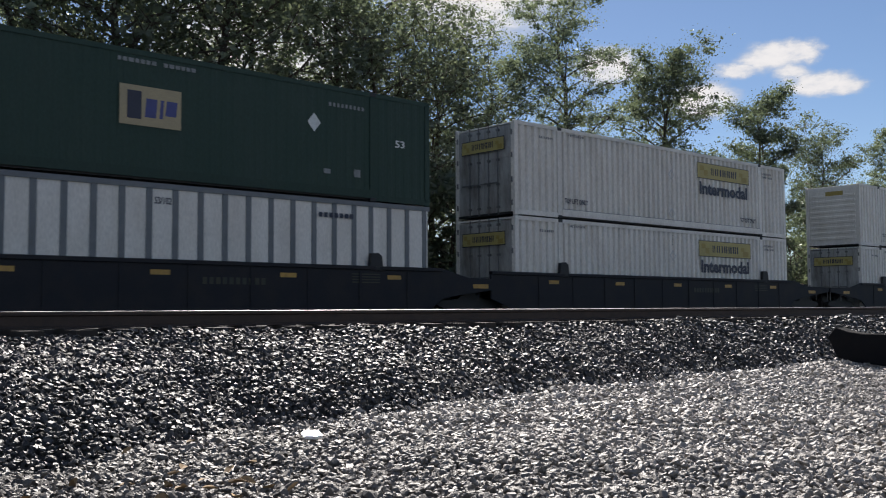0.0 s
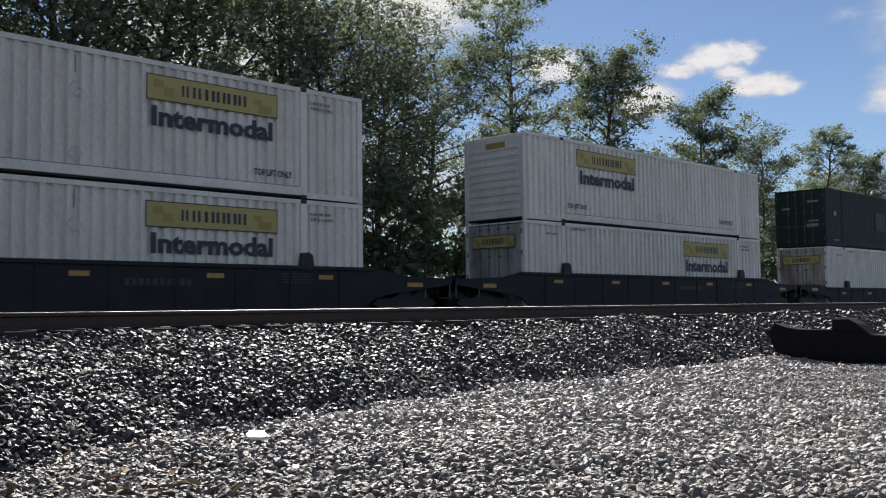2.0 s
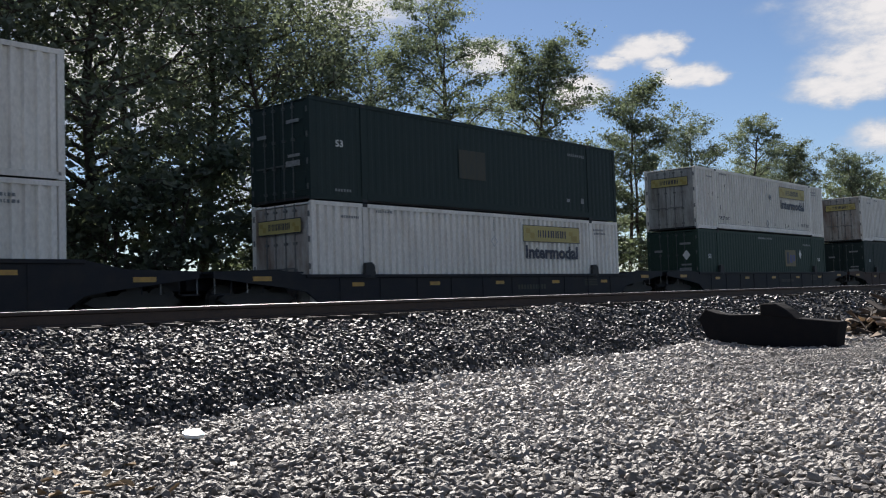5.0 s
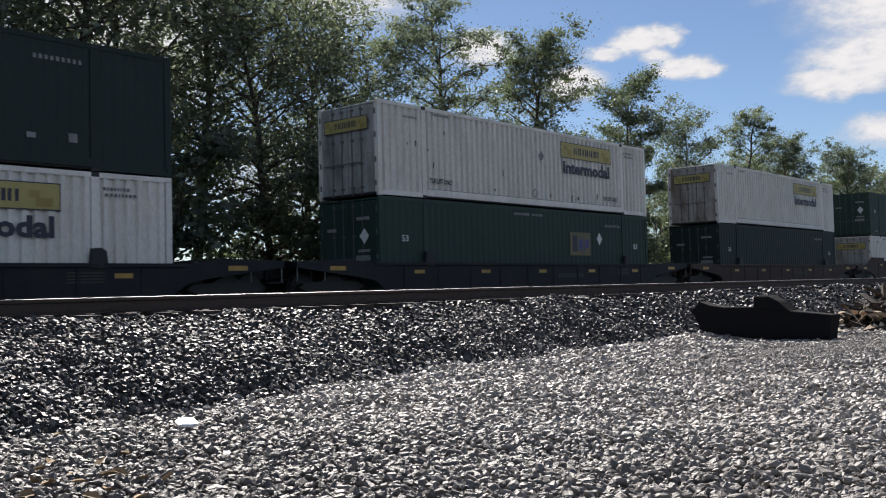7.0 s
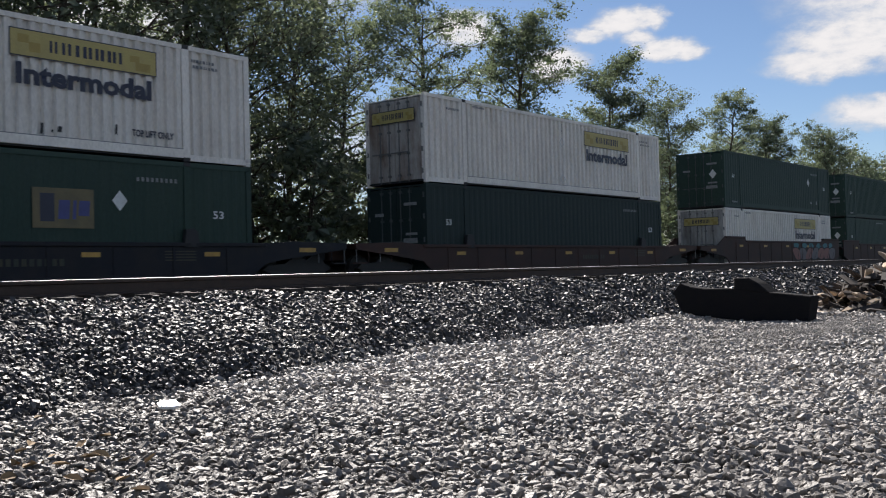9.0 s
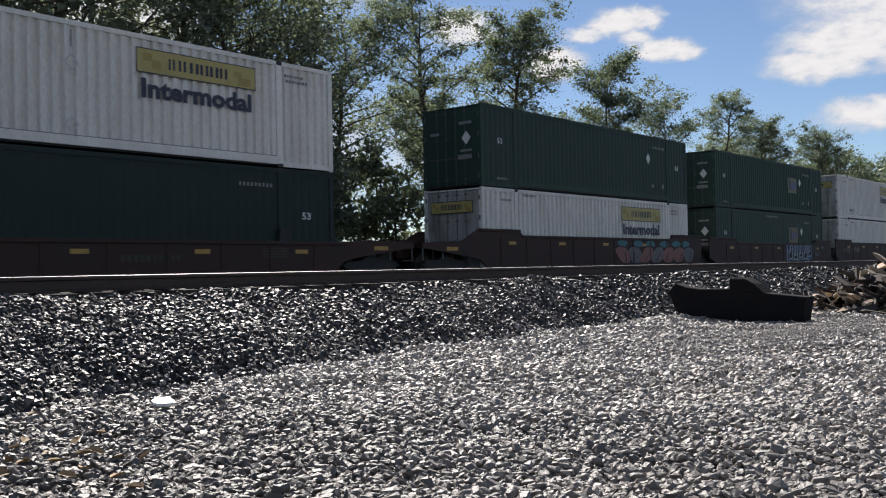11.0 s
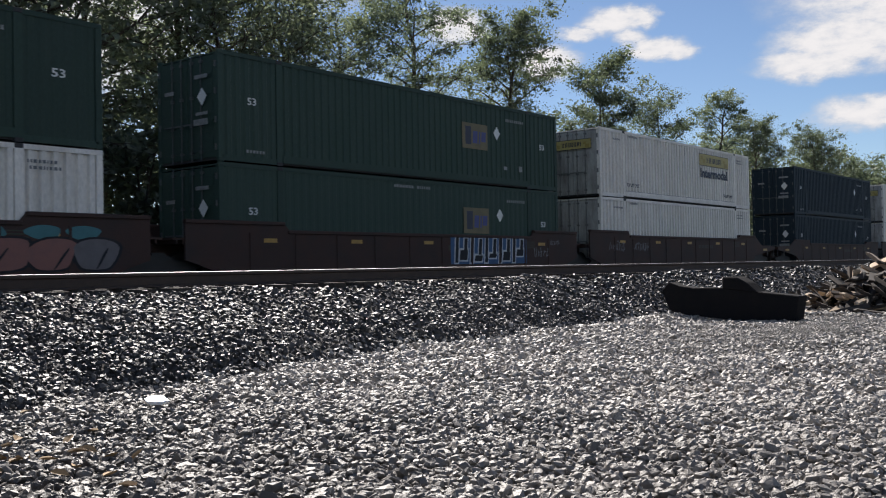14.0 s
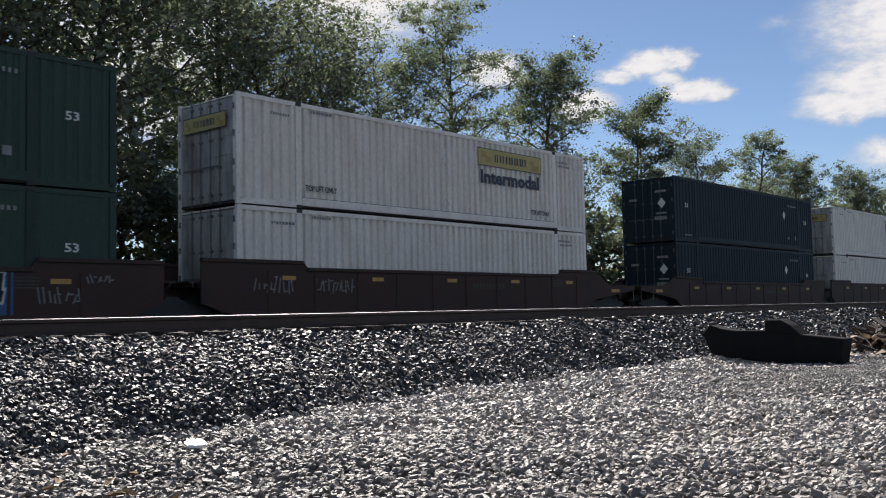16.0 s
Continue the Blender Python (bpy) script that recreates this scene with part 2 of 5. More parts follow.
# ---- ground, rails, ballast ----
RNG = np.random.default_rng(7)
CREST, CREST_Z = 10.00, 0.735
PROFILE_Y = [-4000, -20, 0, 5.0, CREST, 13.2, 14.4, 18.2, 19.0, 23.2, 25.0, 27.0, 60.0, 4000]
PROFILE_Z = [0, 0, 0, 0.0, CREST_Z, 0.70, 0.62, 0.62, 0.46, 0.46, 0.15, 0.3, 0.5, 0.5]


def toe_y(x):
    """The foot of the bank, which swings out towards the walkway on one side."""
    return np.interp(x, [-10, 2.5, 3.5, 4.2, 5.0, 6.2, 8.3, 12.4, 16.0, 30.0], [6.3, 6.5, 6.85, 7.2, 7.3, 7.5, 8.0, 8.45, 8.5, 8.5]) + 0.07 * np.sin(x * 1.37 + 2.0)


def ground_z(x, y):
    """Height of the ballast and ground: a level walkway, then a bank that starts steeply at its foot."""
    toe = toe_y(x)
    u = np.clip((y - toe) / (CREST - toe), 0, 1)
    steep = np.interp(u, [0, 0.10, 0.38, 1.0], [0.0, 0.20, 0.60, 1.0])
    even = np.clip((x - 6.5) / 5.0, 0, 1)
    bank = CREST_Z * (steep * (1 - even) + u * even)
    z = np.where(y < CREST, bank, np.interp(y, PROFILE_Y, PROFILE_Z))
    # a shallow trough runs along the foot of the bank
    z = z - np.where(y < CREST, 0.05 * np.exp(-((y - toe + 0.15) / 0.35) ** 2), 0)
    near = (np.abs(y) < 60) & (y < CREST + 0.4)
    bumps = 0.020 * np.sin(x * 1.9 + y * 1.1) + 0.018 * np.sin(x * 0.8 - y * 2.3 + 1.0) + 0.014 * np.sin(x * 4.1 + y * 3.2)
    return z + np.where(near, bumps, 0)


def build_ground():
    xs = np.unique(np.concatenate([[-4000, -600, -150, -60], np.arange(-30, 60, 0.5), np.arange(60, 260, 5), [400, 900, 4000]]))
    ys = np.unique(np.concatenate([[-4000, -600, -120, -30, -10], np.arange(-2, 11.4, 0.18), [12, 13.6, 14.1, 14.6, 16, 18.2, 18.6, 19, 21, 23.2, 24, 25, 26, 27, 33, 45, 60, 120, 400, 1200, 4000]]))
    gx, gy = np.meshgrid(xs, ys)
    gz = ground_z(gx, gy) - 0.012
    verts = np.stack([gx.ravel(), gy.ravel(), gz.ravel()], 1)
    n, k = len(ys), len(xs)
    faces = [(j * k + i, j * k + i + 1, (j + 1) * k + i + 1, (j + 1) * k + i) for j in range(n - 1) for i in range(k - 1)]
    me = bpy.data.meshes.new("ground")
    me.from_pydata(verts.tolist(), [], faces)
    m = material("gravel_bed", (0.05, 0.047, 0.044), 0.95, second=(0.025, 0.024, 0.023), scale=9, grain=90, amount=0.9, bump=1.0, bump_scale=22)
    nt = m.node_tree
    # beyond the tracks the bed turns to weeds and leaf litter
    bsdf = nt.nodes["Principled BSDF"]
    old = bsdf.inputs["Base Color"].links[0].from_socket
    co = nt.nodes.new("ShaderNodeTexCoord")
    sep = nt.nodes.new("ShaderNodeSeparateXYZ")
    nt.links.new(co.outputs["Object"], sep.inputs[0])
    rng = nt.nodes.new("ShaderNodeMapRange")
    rng.inputs["From Min"].default_value, rng.inputs["From Max"].default_value = 24.0, 26.0
    nt.links.new(sep.outputs["Y"], rng.inputs["Value"])
    mix = nt.nodes.new("ShaderNodeMix")
    mix.data_type = "RGBA"
    mix.inputs["B"].default_value = (0.045, 0.055, 0.022, 1)
    nt.links.new(rng.outputs[0], mix.inputs["Factor"])
    nt.links.new(old, mix.inputs["A"])
    nt.links.new(mix.outputs["Result"], bsdf.inputs["Base Color"])
    me.materials.append(m)
    me.shade_smooth()
    return tagged(new("ground", me), "grey crushed stone ground rising to a ballast bank", "ground", kind="structure")


GROUND = build_ground()


def rail_mesh(x0, x1):
    bm = bmesh.new()
    half = [(-0.075, 0), (-0.075, 0.012), (-0.012, 0.03), (-0.009, 0.13), (-0.036, 0.145), (-0.0362, 0.1765), (-0.032, 0.1825), (-0.020, 0.1850)]
    prof = half + [(-y, z) for y, z in half[::-1]]
    xs = np.linspace(x0, x1, 60)
    rows = [[bm.verts.new((x, y, z)) for y, z in prof] for x in xs]
    for a, b in zip(rows[:-1], rows[1:]):
        for i in range(len(prof)):
            j = (i + 1) % len(prof)
            bm.faces.new((a[i], a[j], b[j], b[i]))
    bmesh.ops.recalc_face_normals(bm, faces=bm.faces[:])
    return bm


def rail_head(x0, x1):
    bm = bmesh.new()
    prof = [(-0.0240, 0.1862), (-0.010, 0.1885), (0.010, 0.1885), (0.0240, 0.1862)]
    xs = np.linspace(x0, x1, 60)
    rows = [[bm.verts.new((x, y, z)) for y, z in prof] for x in xs]
    for a, b in zip(rows[:-1], rows[1:]):
        for i in range(len(prof) - 1):
            bm.faces.new((a[i], a[i + 1], b[i + 1], b[i]))
    bmesh.ops.recalc_face_normals(bm, faces=bm.faces[:])
    return bm


def build_track(centre, top, label):
    track = thing("railway_track", label, "railway track", kind="structure")
    track.location = (0, centre, top - 0.188)
    for y in (-0.7525, 0.7525):
        rail = part("rail", rail_mesh(-80, 300), RAIL_RUST, track, "rusty rail with a polished running head")
        rail.location.y = y
        part("running_surface", rail_head(-80, 300), RAIL_TOP, rail, "polished steel running surface", True)
    bm = bmesh.new()
    rnd = random.Random(int(centre * 10))
    for i in range(340):
        x = -40 + i * 0.55 + rnd.uniform(-0.03, 0.03)
        if x < 150:
            box(bm, x - 0.115, x + 0.115, -1.3 + rnd.uniform(-.05, .05), 1.3, -0.2, -0.012)
            for y in (-0.7525, 0.7525):
                box(bm, x - 0.1, x + 0.1, y - 0.18, y + 0.18, -0.012, 0.004)
    ties = part("tie_row", bm, TIE, track, "dark creosoted wooden ties")
    tagged(ties, kind="stuff")
    return track


RAIL_NEAR, RAIL_MID, RAIL_TRAIN = 1.004, 0.86, 0.68
build_track(11.36, RAIL_NEAR, "empty railway track with bright-topped rusty rails on ballast")
build_track(16.30, RAIL_MID, "empty railway track on ballast beside the train")
TRACK_Y = 21.20
build_track(TRACK_Y, RAIL_TRAIN, "railway track on ballast carrying the container train")


def stone_shapes(count, points):
    """Chunky broken stones: uneven hulls about points spread evenly over a flattened ball."""
    shapes = []
    for k in range(count):
        bm = bmesh.new()
        i = np.arange(points) + 0.5
        up, turn = 1 - 2 * i / points, i * 2.39996 + RNG.uniform(0, 6.28)
        flat = np.sqrt(1 - up ** 2)
        pts = np.stack([flat * np.cos(turn), flat * np.sin(turn), up], 1) + RNG.normal(0, 0.13, (points, 3))
        # broken faces: clip the ball by a few random planes
        for _ in range(4):
            d = RNG.normal(size=3)
            d /= np.linalg.norm(d)
            over = np.maximum(pts @ d - RNG.uniform(0.55, 0.8), 0)
            pts -= over[:, None] * d
        pts *= np.array([0.60, 0.45, 0.29]) * RNG.uniform(0.82, 1.18, 3)
        vs = [bm.verts.new(p) for p in pts]
        bmesh.ops.convex_hull(bm, input=vs)
        bmesh.ops.triangulate(bm, faces=bm.faces[:])
        bm.verts.ensure_lookup_table()
        keep = [v for v in bm.verts if v.link_faces]
        idx = {v: i for i, v in enumerate(keep)}
        shapes.append((np.array([v.co[:] for v in keep]), np.array([[idx[v] for v in f.verts] for f in bm.faces])))
        bm.free()
    return shapes


def scatter_stones():
    FINE_KINDS, COARSE_KINDS = 26, 20
    shapes = stone_shapes(FINE_KINDS, 11) + stone_shapes(COARSE_KINDS, 8)
    pos = []
    # bands of distance, each with its own spacing
    for r0, r1, cell, layers in ((2.5, 7, 0.043, 2), (7, 10, 0.050, 2), (10, 18, 0.058, 1), (18, 28, 0.085, 1), (28, 48, 0.15, 1)):
        gx, gy = np.meshgrid(np.arange(0, 48, cell), np.arange(0.6, CREST + 0.55, cell))
        for layer in range(layers):
            x = gx.ravel() + RNG.uniform(-.5, .5, gx.size) * cell
            y = gy.ravel() + RNG.uniform(-.5, .5, gx.size) * cell
            r = np.hypot(x, y)
            az = np.degrees(np.arctan2(x, y))
            ok = (r > r0) & (r <= r1) & (az > 12) & (az < 81)
            pos.append(np.stack([x[ok], y[ok], np.full(ok.sum(), cell), np.full(ok.sum(), layer)], 1))
    # coarser cover on the rest of the ground round about
    gx, gy = np.meshgrid(np.arange(-10, 40, 0.17), np.arange(-5, CREST + 0.6, 0.17))
    x, y = gx.ravel() + RNG.uniform(-.08, .08, gx.size), gy.ravel() + RNG.uniform(-.08, .08, gx.size)
    r, az = np.hypot(x, y), np.degrees(np.arctan2(x, y))
    ok = ((r <= 2.5) & (r > 0.5)) | ((r > 2.5) & ((az <= 12) | (az >= 81)))
    pos.append(np.stack([x[ok], y[ok], np.full(ok.sum(), 0.105), np.zeros(ok.sum())], 1))
    # a patch of fine chippings on the walkway
    u, v = RNG.normal(0, 0.55, (2, 9000))
    px, py = 13.8 + 4.2 * u, 4.9 + 1.0 * v
    pos.append(np.stack([px, py, np.full(9000, 0.02), np.full(9000, 2)], 1)[py < 7.2])
    pos = np.concatenate(pos)
    n = len(pos)
    size = np.exp(RNG.normal(0, 0.25, n)) * np.maximum(0.050, pos[:, 2] * 1.15)
    fine = np.exp(-(((pos[:, 0] - 13.5) / 5.0) ** 2 + ((pos[:, 1] - 4.7) / 1.3) ** 2) * 1.3)
    size *= 1 - 0.5 * fine
    size[pos[:, 3] == 2] *= 0.72
    size = np.minimum(size, np.where(np.hypot(pos[:, 0], pos[:, 1]) < 12, 0.088, 0.15))
    z = ground_z(pos[:, 0], pos[:, 1]) + size * RNG.uniform(-0.10, 0.38, n) + np.minimum(pos[:, 3], 1.0) * 0.012
    tilt = RNG.normal(0, 0.44, (n, 2))
    # stones on the bank lie along its slope
    tilt[:, 0] += np.arctan((ground_z(pos[:, 0], pos[:, 1] + 0.1) - ground_z(pos[:, 0], pos[:, 1] - 0.1)) / 0.2)
    spin = RNG.uniform(0, 2 * np.pi, n)
    close = np.hypot(pos[:, 0], pos[:, 1]) < 7.5
    kind = np.where(close, RNG.integers(0, FINE_KINDS, n), FINE_KINDS + RNG.integers(0, COARSE_KINDS, n))
    cx, sx, cy, sy, cz, sz = np.cos(tilt[:, 0]), np.sin(tilt[:, 0]), np.cos(tilt[:, 1]), np.sin(tilt[:, 1]), np.cos(spin), np.sin(spin)
    zero, one = np.zeros(n), np.ones(n)
    rx = np.stack([one, zero, zero, zero, cx, -sx, zero, sx, cx], 1).reshape(n, 3, 3)
    ry = np.stack([cy, zero, sy, zero, one, zero, -sy, zero, cy], 1).reshape(n, 3, 3)
    rz = np.stack([cz, -sz, zero, sz, cz, zero, zero, zero, one], 1).reshape(n, 3, 3)
    rot = rx @ ry @ rz
    # the stones of one nearby patch are pieces of their own
    picked = np.where((pos[:, 0] > 1.55) & (pos[:, 0] < 2.5) & (pos[:, 1] > 3.9) & (pos[:, 1] < 4.6) & (pos[:, 3] == 1))[0][:280]
    rest = np.ones(n, bool)
    rest[picked] = False
    bank = pos[:, 1] > toe_y(pos[:, 0]) + RNG.normal(0, 0.12, n)
    # bank stones carry the slope's shade in their colour; walkway stones are beige
    for chosen, name, mat, label in ((bank & rest, "bank_ballast", STONE, "angular grey ballast stones, the bank's shade in their colour"),
                                     (~bank & rest, "walkway_stones", STONE_WALK, "beige angular crushed stones on the level ground")):
        vs, fs, base = [], [], 0
        for k, (sv, sf) in enumerate(shapes):
            ids = np.where((kind == k) & chosen)[0]
            v = np.einsum("nij,vj->nvi", rot[ids], sv) * size[ids][:, None, None]
            v += np.stack([pos[ids, 0], pos[ids, 1], z[ids]], 1)[:, None, :]
            f = sf[None] + (np.arange(len(ids)) * len(sv))[:, None, None] + base
            base += len(ids) * len(sv)
            vs.append(v.reshape(-1, 3))
            fs.append(f.reshape(-1, 3))
        vs, fs = np.concatenate(vs), np.concatenate(fs)
        me = bpy.data.meshes.new(name)
        me.vertices.add(len(vs))
        me.vertices.foreach_set("co", vs.ravel().astype(np.float32))
        me.loops.add(fs.size)
        me.loops.foreach_set("vertex_index", fs.ravel().astype(np.int32))
        me.polygons.add(len(fs))
        me.polygons.foreach_set("loop_start", np.arange(0, fs.size, 3, dtype=np.int32))
        me.update(calc_edges=True)
        me.validate()
        me.shade_flat()
        me.materials.append(mat)
        tagged(new(name, me), label, "ballast", kind="stuff")
    meshes = []
    for sv, sf in shapes:
        m = bpy.data.meshes.new("stone")
        m.from_pydata(sv.tolist(), [], sf.tolist())
        m.shade_flat()
        m.materials.append(STONE_PICK)
        meshes.append(m)
    for i in picked:
        ob = new("stone", meshes[kind[i]])
        ob.parent = GROUND
        ob.matrix_basis = Matrix.Translation((pos[i, 0], pos[i, 1], z[i])) @ Matrix(rot[i].tolist()).to_4x4() @ Matrix.Diagonal((size[i], size[i], size[i], 1))


# ---- clouds: a far backdrop of sky, with unseen fill clouds ----
def build_clouds():
    bm = bmesh.new()
    uv = bm.loops.layers.uv.new("UVMap")
    azs, els = np.linspace(-180, 180, 129), np.linspace(1.0, 70, 38)
    grid = []
    for e in els:
        row = []
        for a in azs:
            ar, er = radians(a), radians(e)
            row.append((bm.verts.new((3000 * math.sin(ar) * math.cos(er), 3000 * math.cos(ar) * math.cos(er), 3000 * math.sin(er))), a, e))
        grid.append(row)
    for j in range(len(els) - 1):
        for i in range(len(azs) - 1):
            q = (grid[j][i], grid[j][i + 1], grid[j + 1][i + 1], grid[j + 1][i])
            f = bm.faces.new([c[0] for c in q])
            for lp, c in zip(f.loops, q):
                lp[uv].uv = (c[1], c[2])
    m = bpy.data.materials.new("cloud_sky")
    m.use_nodes = True
    nt = m.node_tree
    nt.nodes.remove(nt.nodes["Principled BSDF"])
    L = nt.links.new
    uvn = nt.nodes.new("ShaderNodeUVMap")
    uvn.uv_map = "UVMap"

    def vec(op, a, b):
        n = nt.nodes.new("ShaderNodeVectorMath")
        n.operation = op
        for k, s in enumerate((a, b)):
            if s is None:
                continue
            if isinstance(s, tuple):
                n.inputs[k].default_value = s
            else:
                L(s, n.inputs[k])
        return n

    def num(op, a, b=None, clamp=False):
        n = nt.nodes.new("ShaderNodeMath")
        n.operation, n.use_clamp = op, clamp
        for k, s in enumerate((a, b)):
            if s is None:
                continue
            if isinstance(s, (int, float)):
                n.inputs[k].default_value = s
            else:
                L(s, n.inputs[k])
        return n.outputs[0]

    warp = nt.nodes.new("ShaderNodeTexNoise")
    warp.inputs["Scale"].default_value, warp.inputs["Detail"].default_value, warp.inputs["Roughness"].default_value = 0.55, 7, 0.6
    L(vec("MULTIPLY", uvn.outputs[0], (1.0, 1.7, 1.0)).outputs[0], warp.inputs["Vector"])
    off = vec("SUBTRACT", warp.outputs["Color"], (0.5, 0.5, 0.5))
    moved = vec("ADD", uvn.outputs[0], vec("MULTIPLY", off.outputs[0], (2.0, 1.3, 0)).outputs[0])
    total = None
    # azimuth, elevation, radii, strength
    for a, e, ra, re, k in CLOUDS:
        d = vec("MULTIPLY", vec("SUBTRACT", moved.outputs[0], (a, e, 0)).outputs[0], (1 / ra, 1 / re, 0))
        ln = nt.nodes.new("ShaderNodeVectorMath")
        ln.operation = "LENGTH"
        L(d.outputs[0], ln.inputs[0])
        fall = num("MULTIPLY", num("SUBTRACT", 1.0, ln.outputs["Value"], True), 1.7 * k, True)
        fall = num("MULTIPLY", fall, k)
        total = fall if total is None else num("MAXIMUM", total, fall)
    puff = nt.nodes.new("ShaderNodeTexNoise")
    puff.inputs["Scale"].default_value, puff.inputs["Detail"].default_value, puff.inputs["Roughness"].default_value = 0.9, 6, 0.62
    L(vec("MULTIPLY", uvn.outputs[0], (0.7, 1.5, 1.0)).outputs[0], puff.inputs["Vector"])
    total = num("ADD", total, num("MULTIPLY", num("SUBTRACT", puff.outputs["Fac"], 0.52), num("MULTIPLY", total, 1.5)))
    soft = nt.nodes.new("ShaderNodeMapRange")
    soft.interpolation_type = "SMOOTHSTEP"
    soft.inputs["From Min"].default_value, soft.inputs["From Max"].default_value = 0.08, 0.95
    L(total, soft.inputs["Value"])
    glow, clear, mix = nt.nodes.new("ShaderNodeEmission"), nt.nodes.new("ShaderNodeBsdfTransparent"), nt.nodes.new("ShaderNodeMixShader")
    tone = nt.nodes.new("ShaderNodeMix")
    tone.data_type = "RGBA"
    tone.inputs["A"].default_value, tone.inputs["B"].default_value = (0.60, 0.66, 0.74, 1), (1.0, 0.99, 0.98, 1)
    L(num("MULTIPLY", num("SUBTRACT", total, 0.2), 1.15, True), tone.inputs["Factor"])
    L(tone.outputs["Result"], glow.inputs["Color"])
    glow.inputs["Strength"].default_value = CLOUD_GLOW
    L(soft.outputs[0], mix.inputs[0])
    L(clear.outputs[0], mix.inputs[1])
    L(glow.outputs[0], mix.inputs[2])
    L(mix.outputs[0], nt.nodes["Material Output"].inputs["Surface"])
    ob = part("backdrop", bm, m)
    return tagged(ob, "blue summer sky with white clouds, unseen ones added as fill", "sky", kind="structure")


CLOUD_GLOW = 0.48
CLOUDS = [(61.3, 13.95, 2.7, 1.15, 1.0), (62.6, 14.1, 1.7, 1.0, 1.0), (59.4, 13.4, 2.2, 0.62, 0.9), (63.7, 12.45, 2.5, 0.88, 1.0), (65.2, 12.15, 1.6, 0.6, 0.9), (62.4, 13.1, 1.6, 0.7, 0.9),
          (78.2, 15.2, 10.6, 5.4, 1.0), (74.6, 11.9, 6.2, 2.2, 1.0), (72.4, 10.9, 4.4, 1.3, 1.0), (75.6, 8.0, 4.6, 1.35, 1.0), (71.6, 14.8, 2.8, 1.5, 0.7),
          (68.6, 15.6, 2.6, 0.8, 0.5), (44.0, 20.0, 8.5, 6.0, 1.0), (31.0, 15.0, 10.0, 9.0, 0.9), (52.0, 14.1, 2.9, 1.4, 1.0),
          (57.4, 12.0, 2.6, 1.4, 1.0), (70.0, 4.5, 14.0, 1.6, 0.5), (42.0, 7.0, 16.0, 5.0, 0.7), (5.0, 20.0, 20.0, 12.0, 0.8),
          # unseen clouds outside the view, added to brighten camera-facing sides
          (-150.0, 25.0, 22.0, 11.0, 1.0), (-100.0, 18.0, 24.0, 8.0, 0.9), (-60.0, 30.0, 18.0, 12.0, 0.9), (165.0, 20.0, 20.0, 9.0, 1.0), (120.0, 30.0, 18.0, 12.0, 0.9),
          (140.0, 50.0, 25.0, 10.0, 0.8), (-120.0, 50.0, 30.0, 12.0, 0.9)]
build_clouds()


# ---- trees ----
def tube(bm, pts, radii, n=6):
    rings = []
    for i, p in enumerate(pts):
        d = (pts[min(i + 1, len(pts) - 1)] - pts[max(i - 1, 0)]).normalized()
        q = d.to_track_quat("Z", "Y")
        rings.append([bm.verts.new(p + q @ Vector((radii[i] * math.cos(2 * math.pi * k / n), radii[i] * math.sin(2 * math.pi * k / n), 0))) for k in range(n)])
    for a, b in zip(rings[:-1], rings[1:]):
        for k in range(n):
            bm.faces.new((a[k], a[(k + 1) % n], b[(k + 1) % n], b[k]))


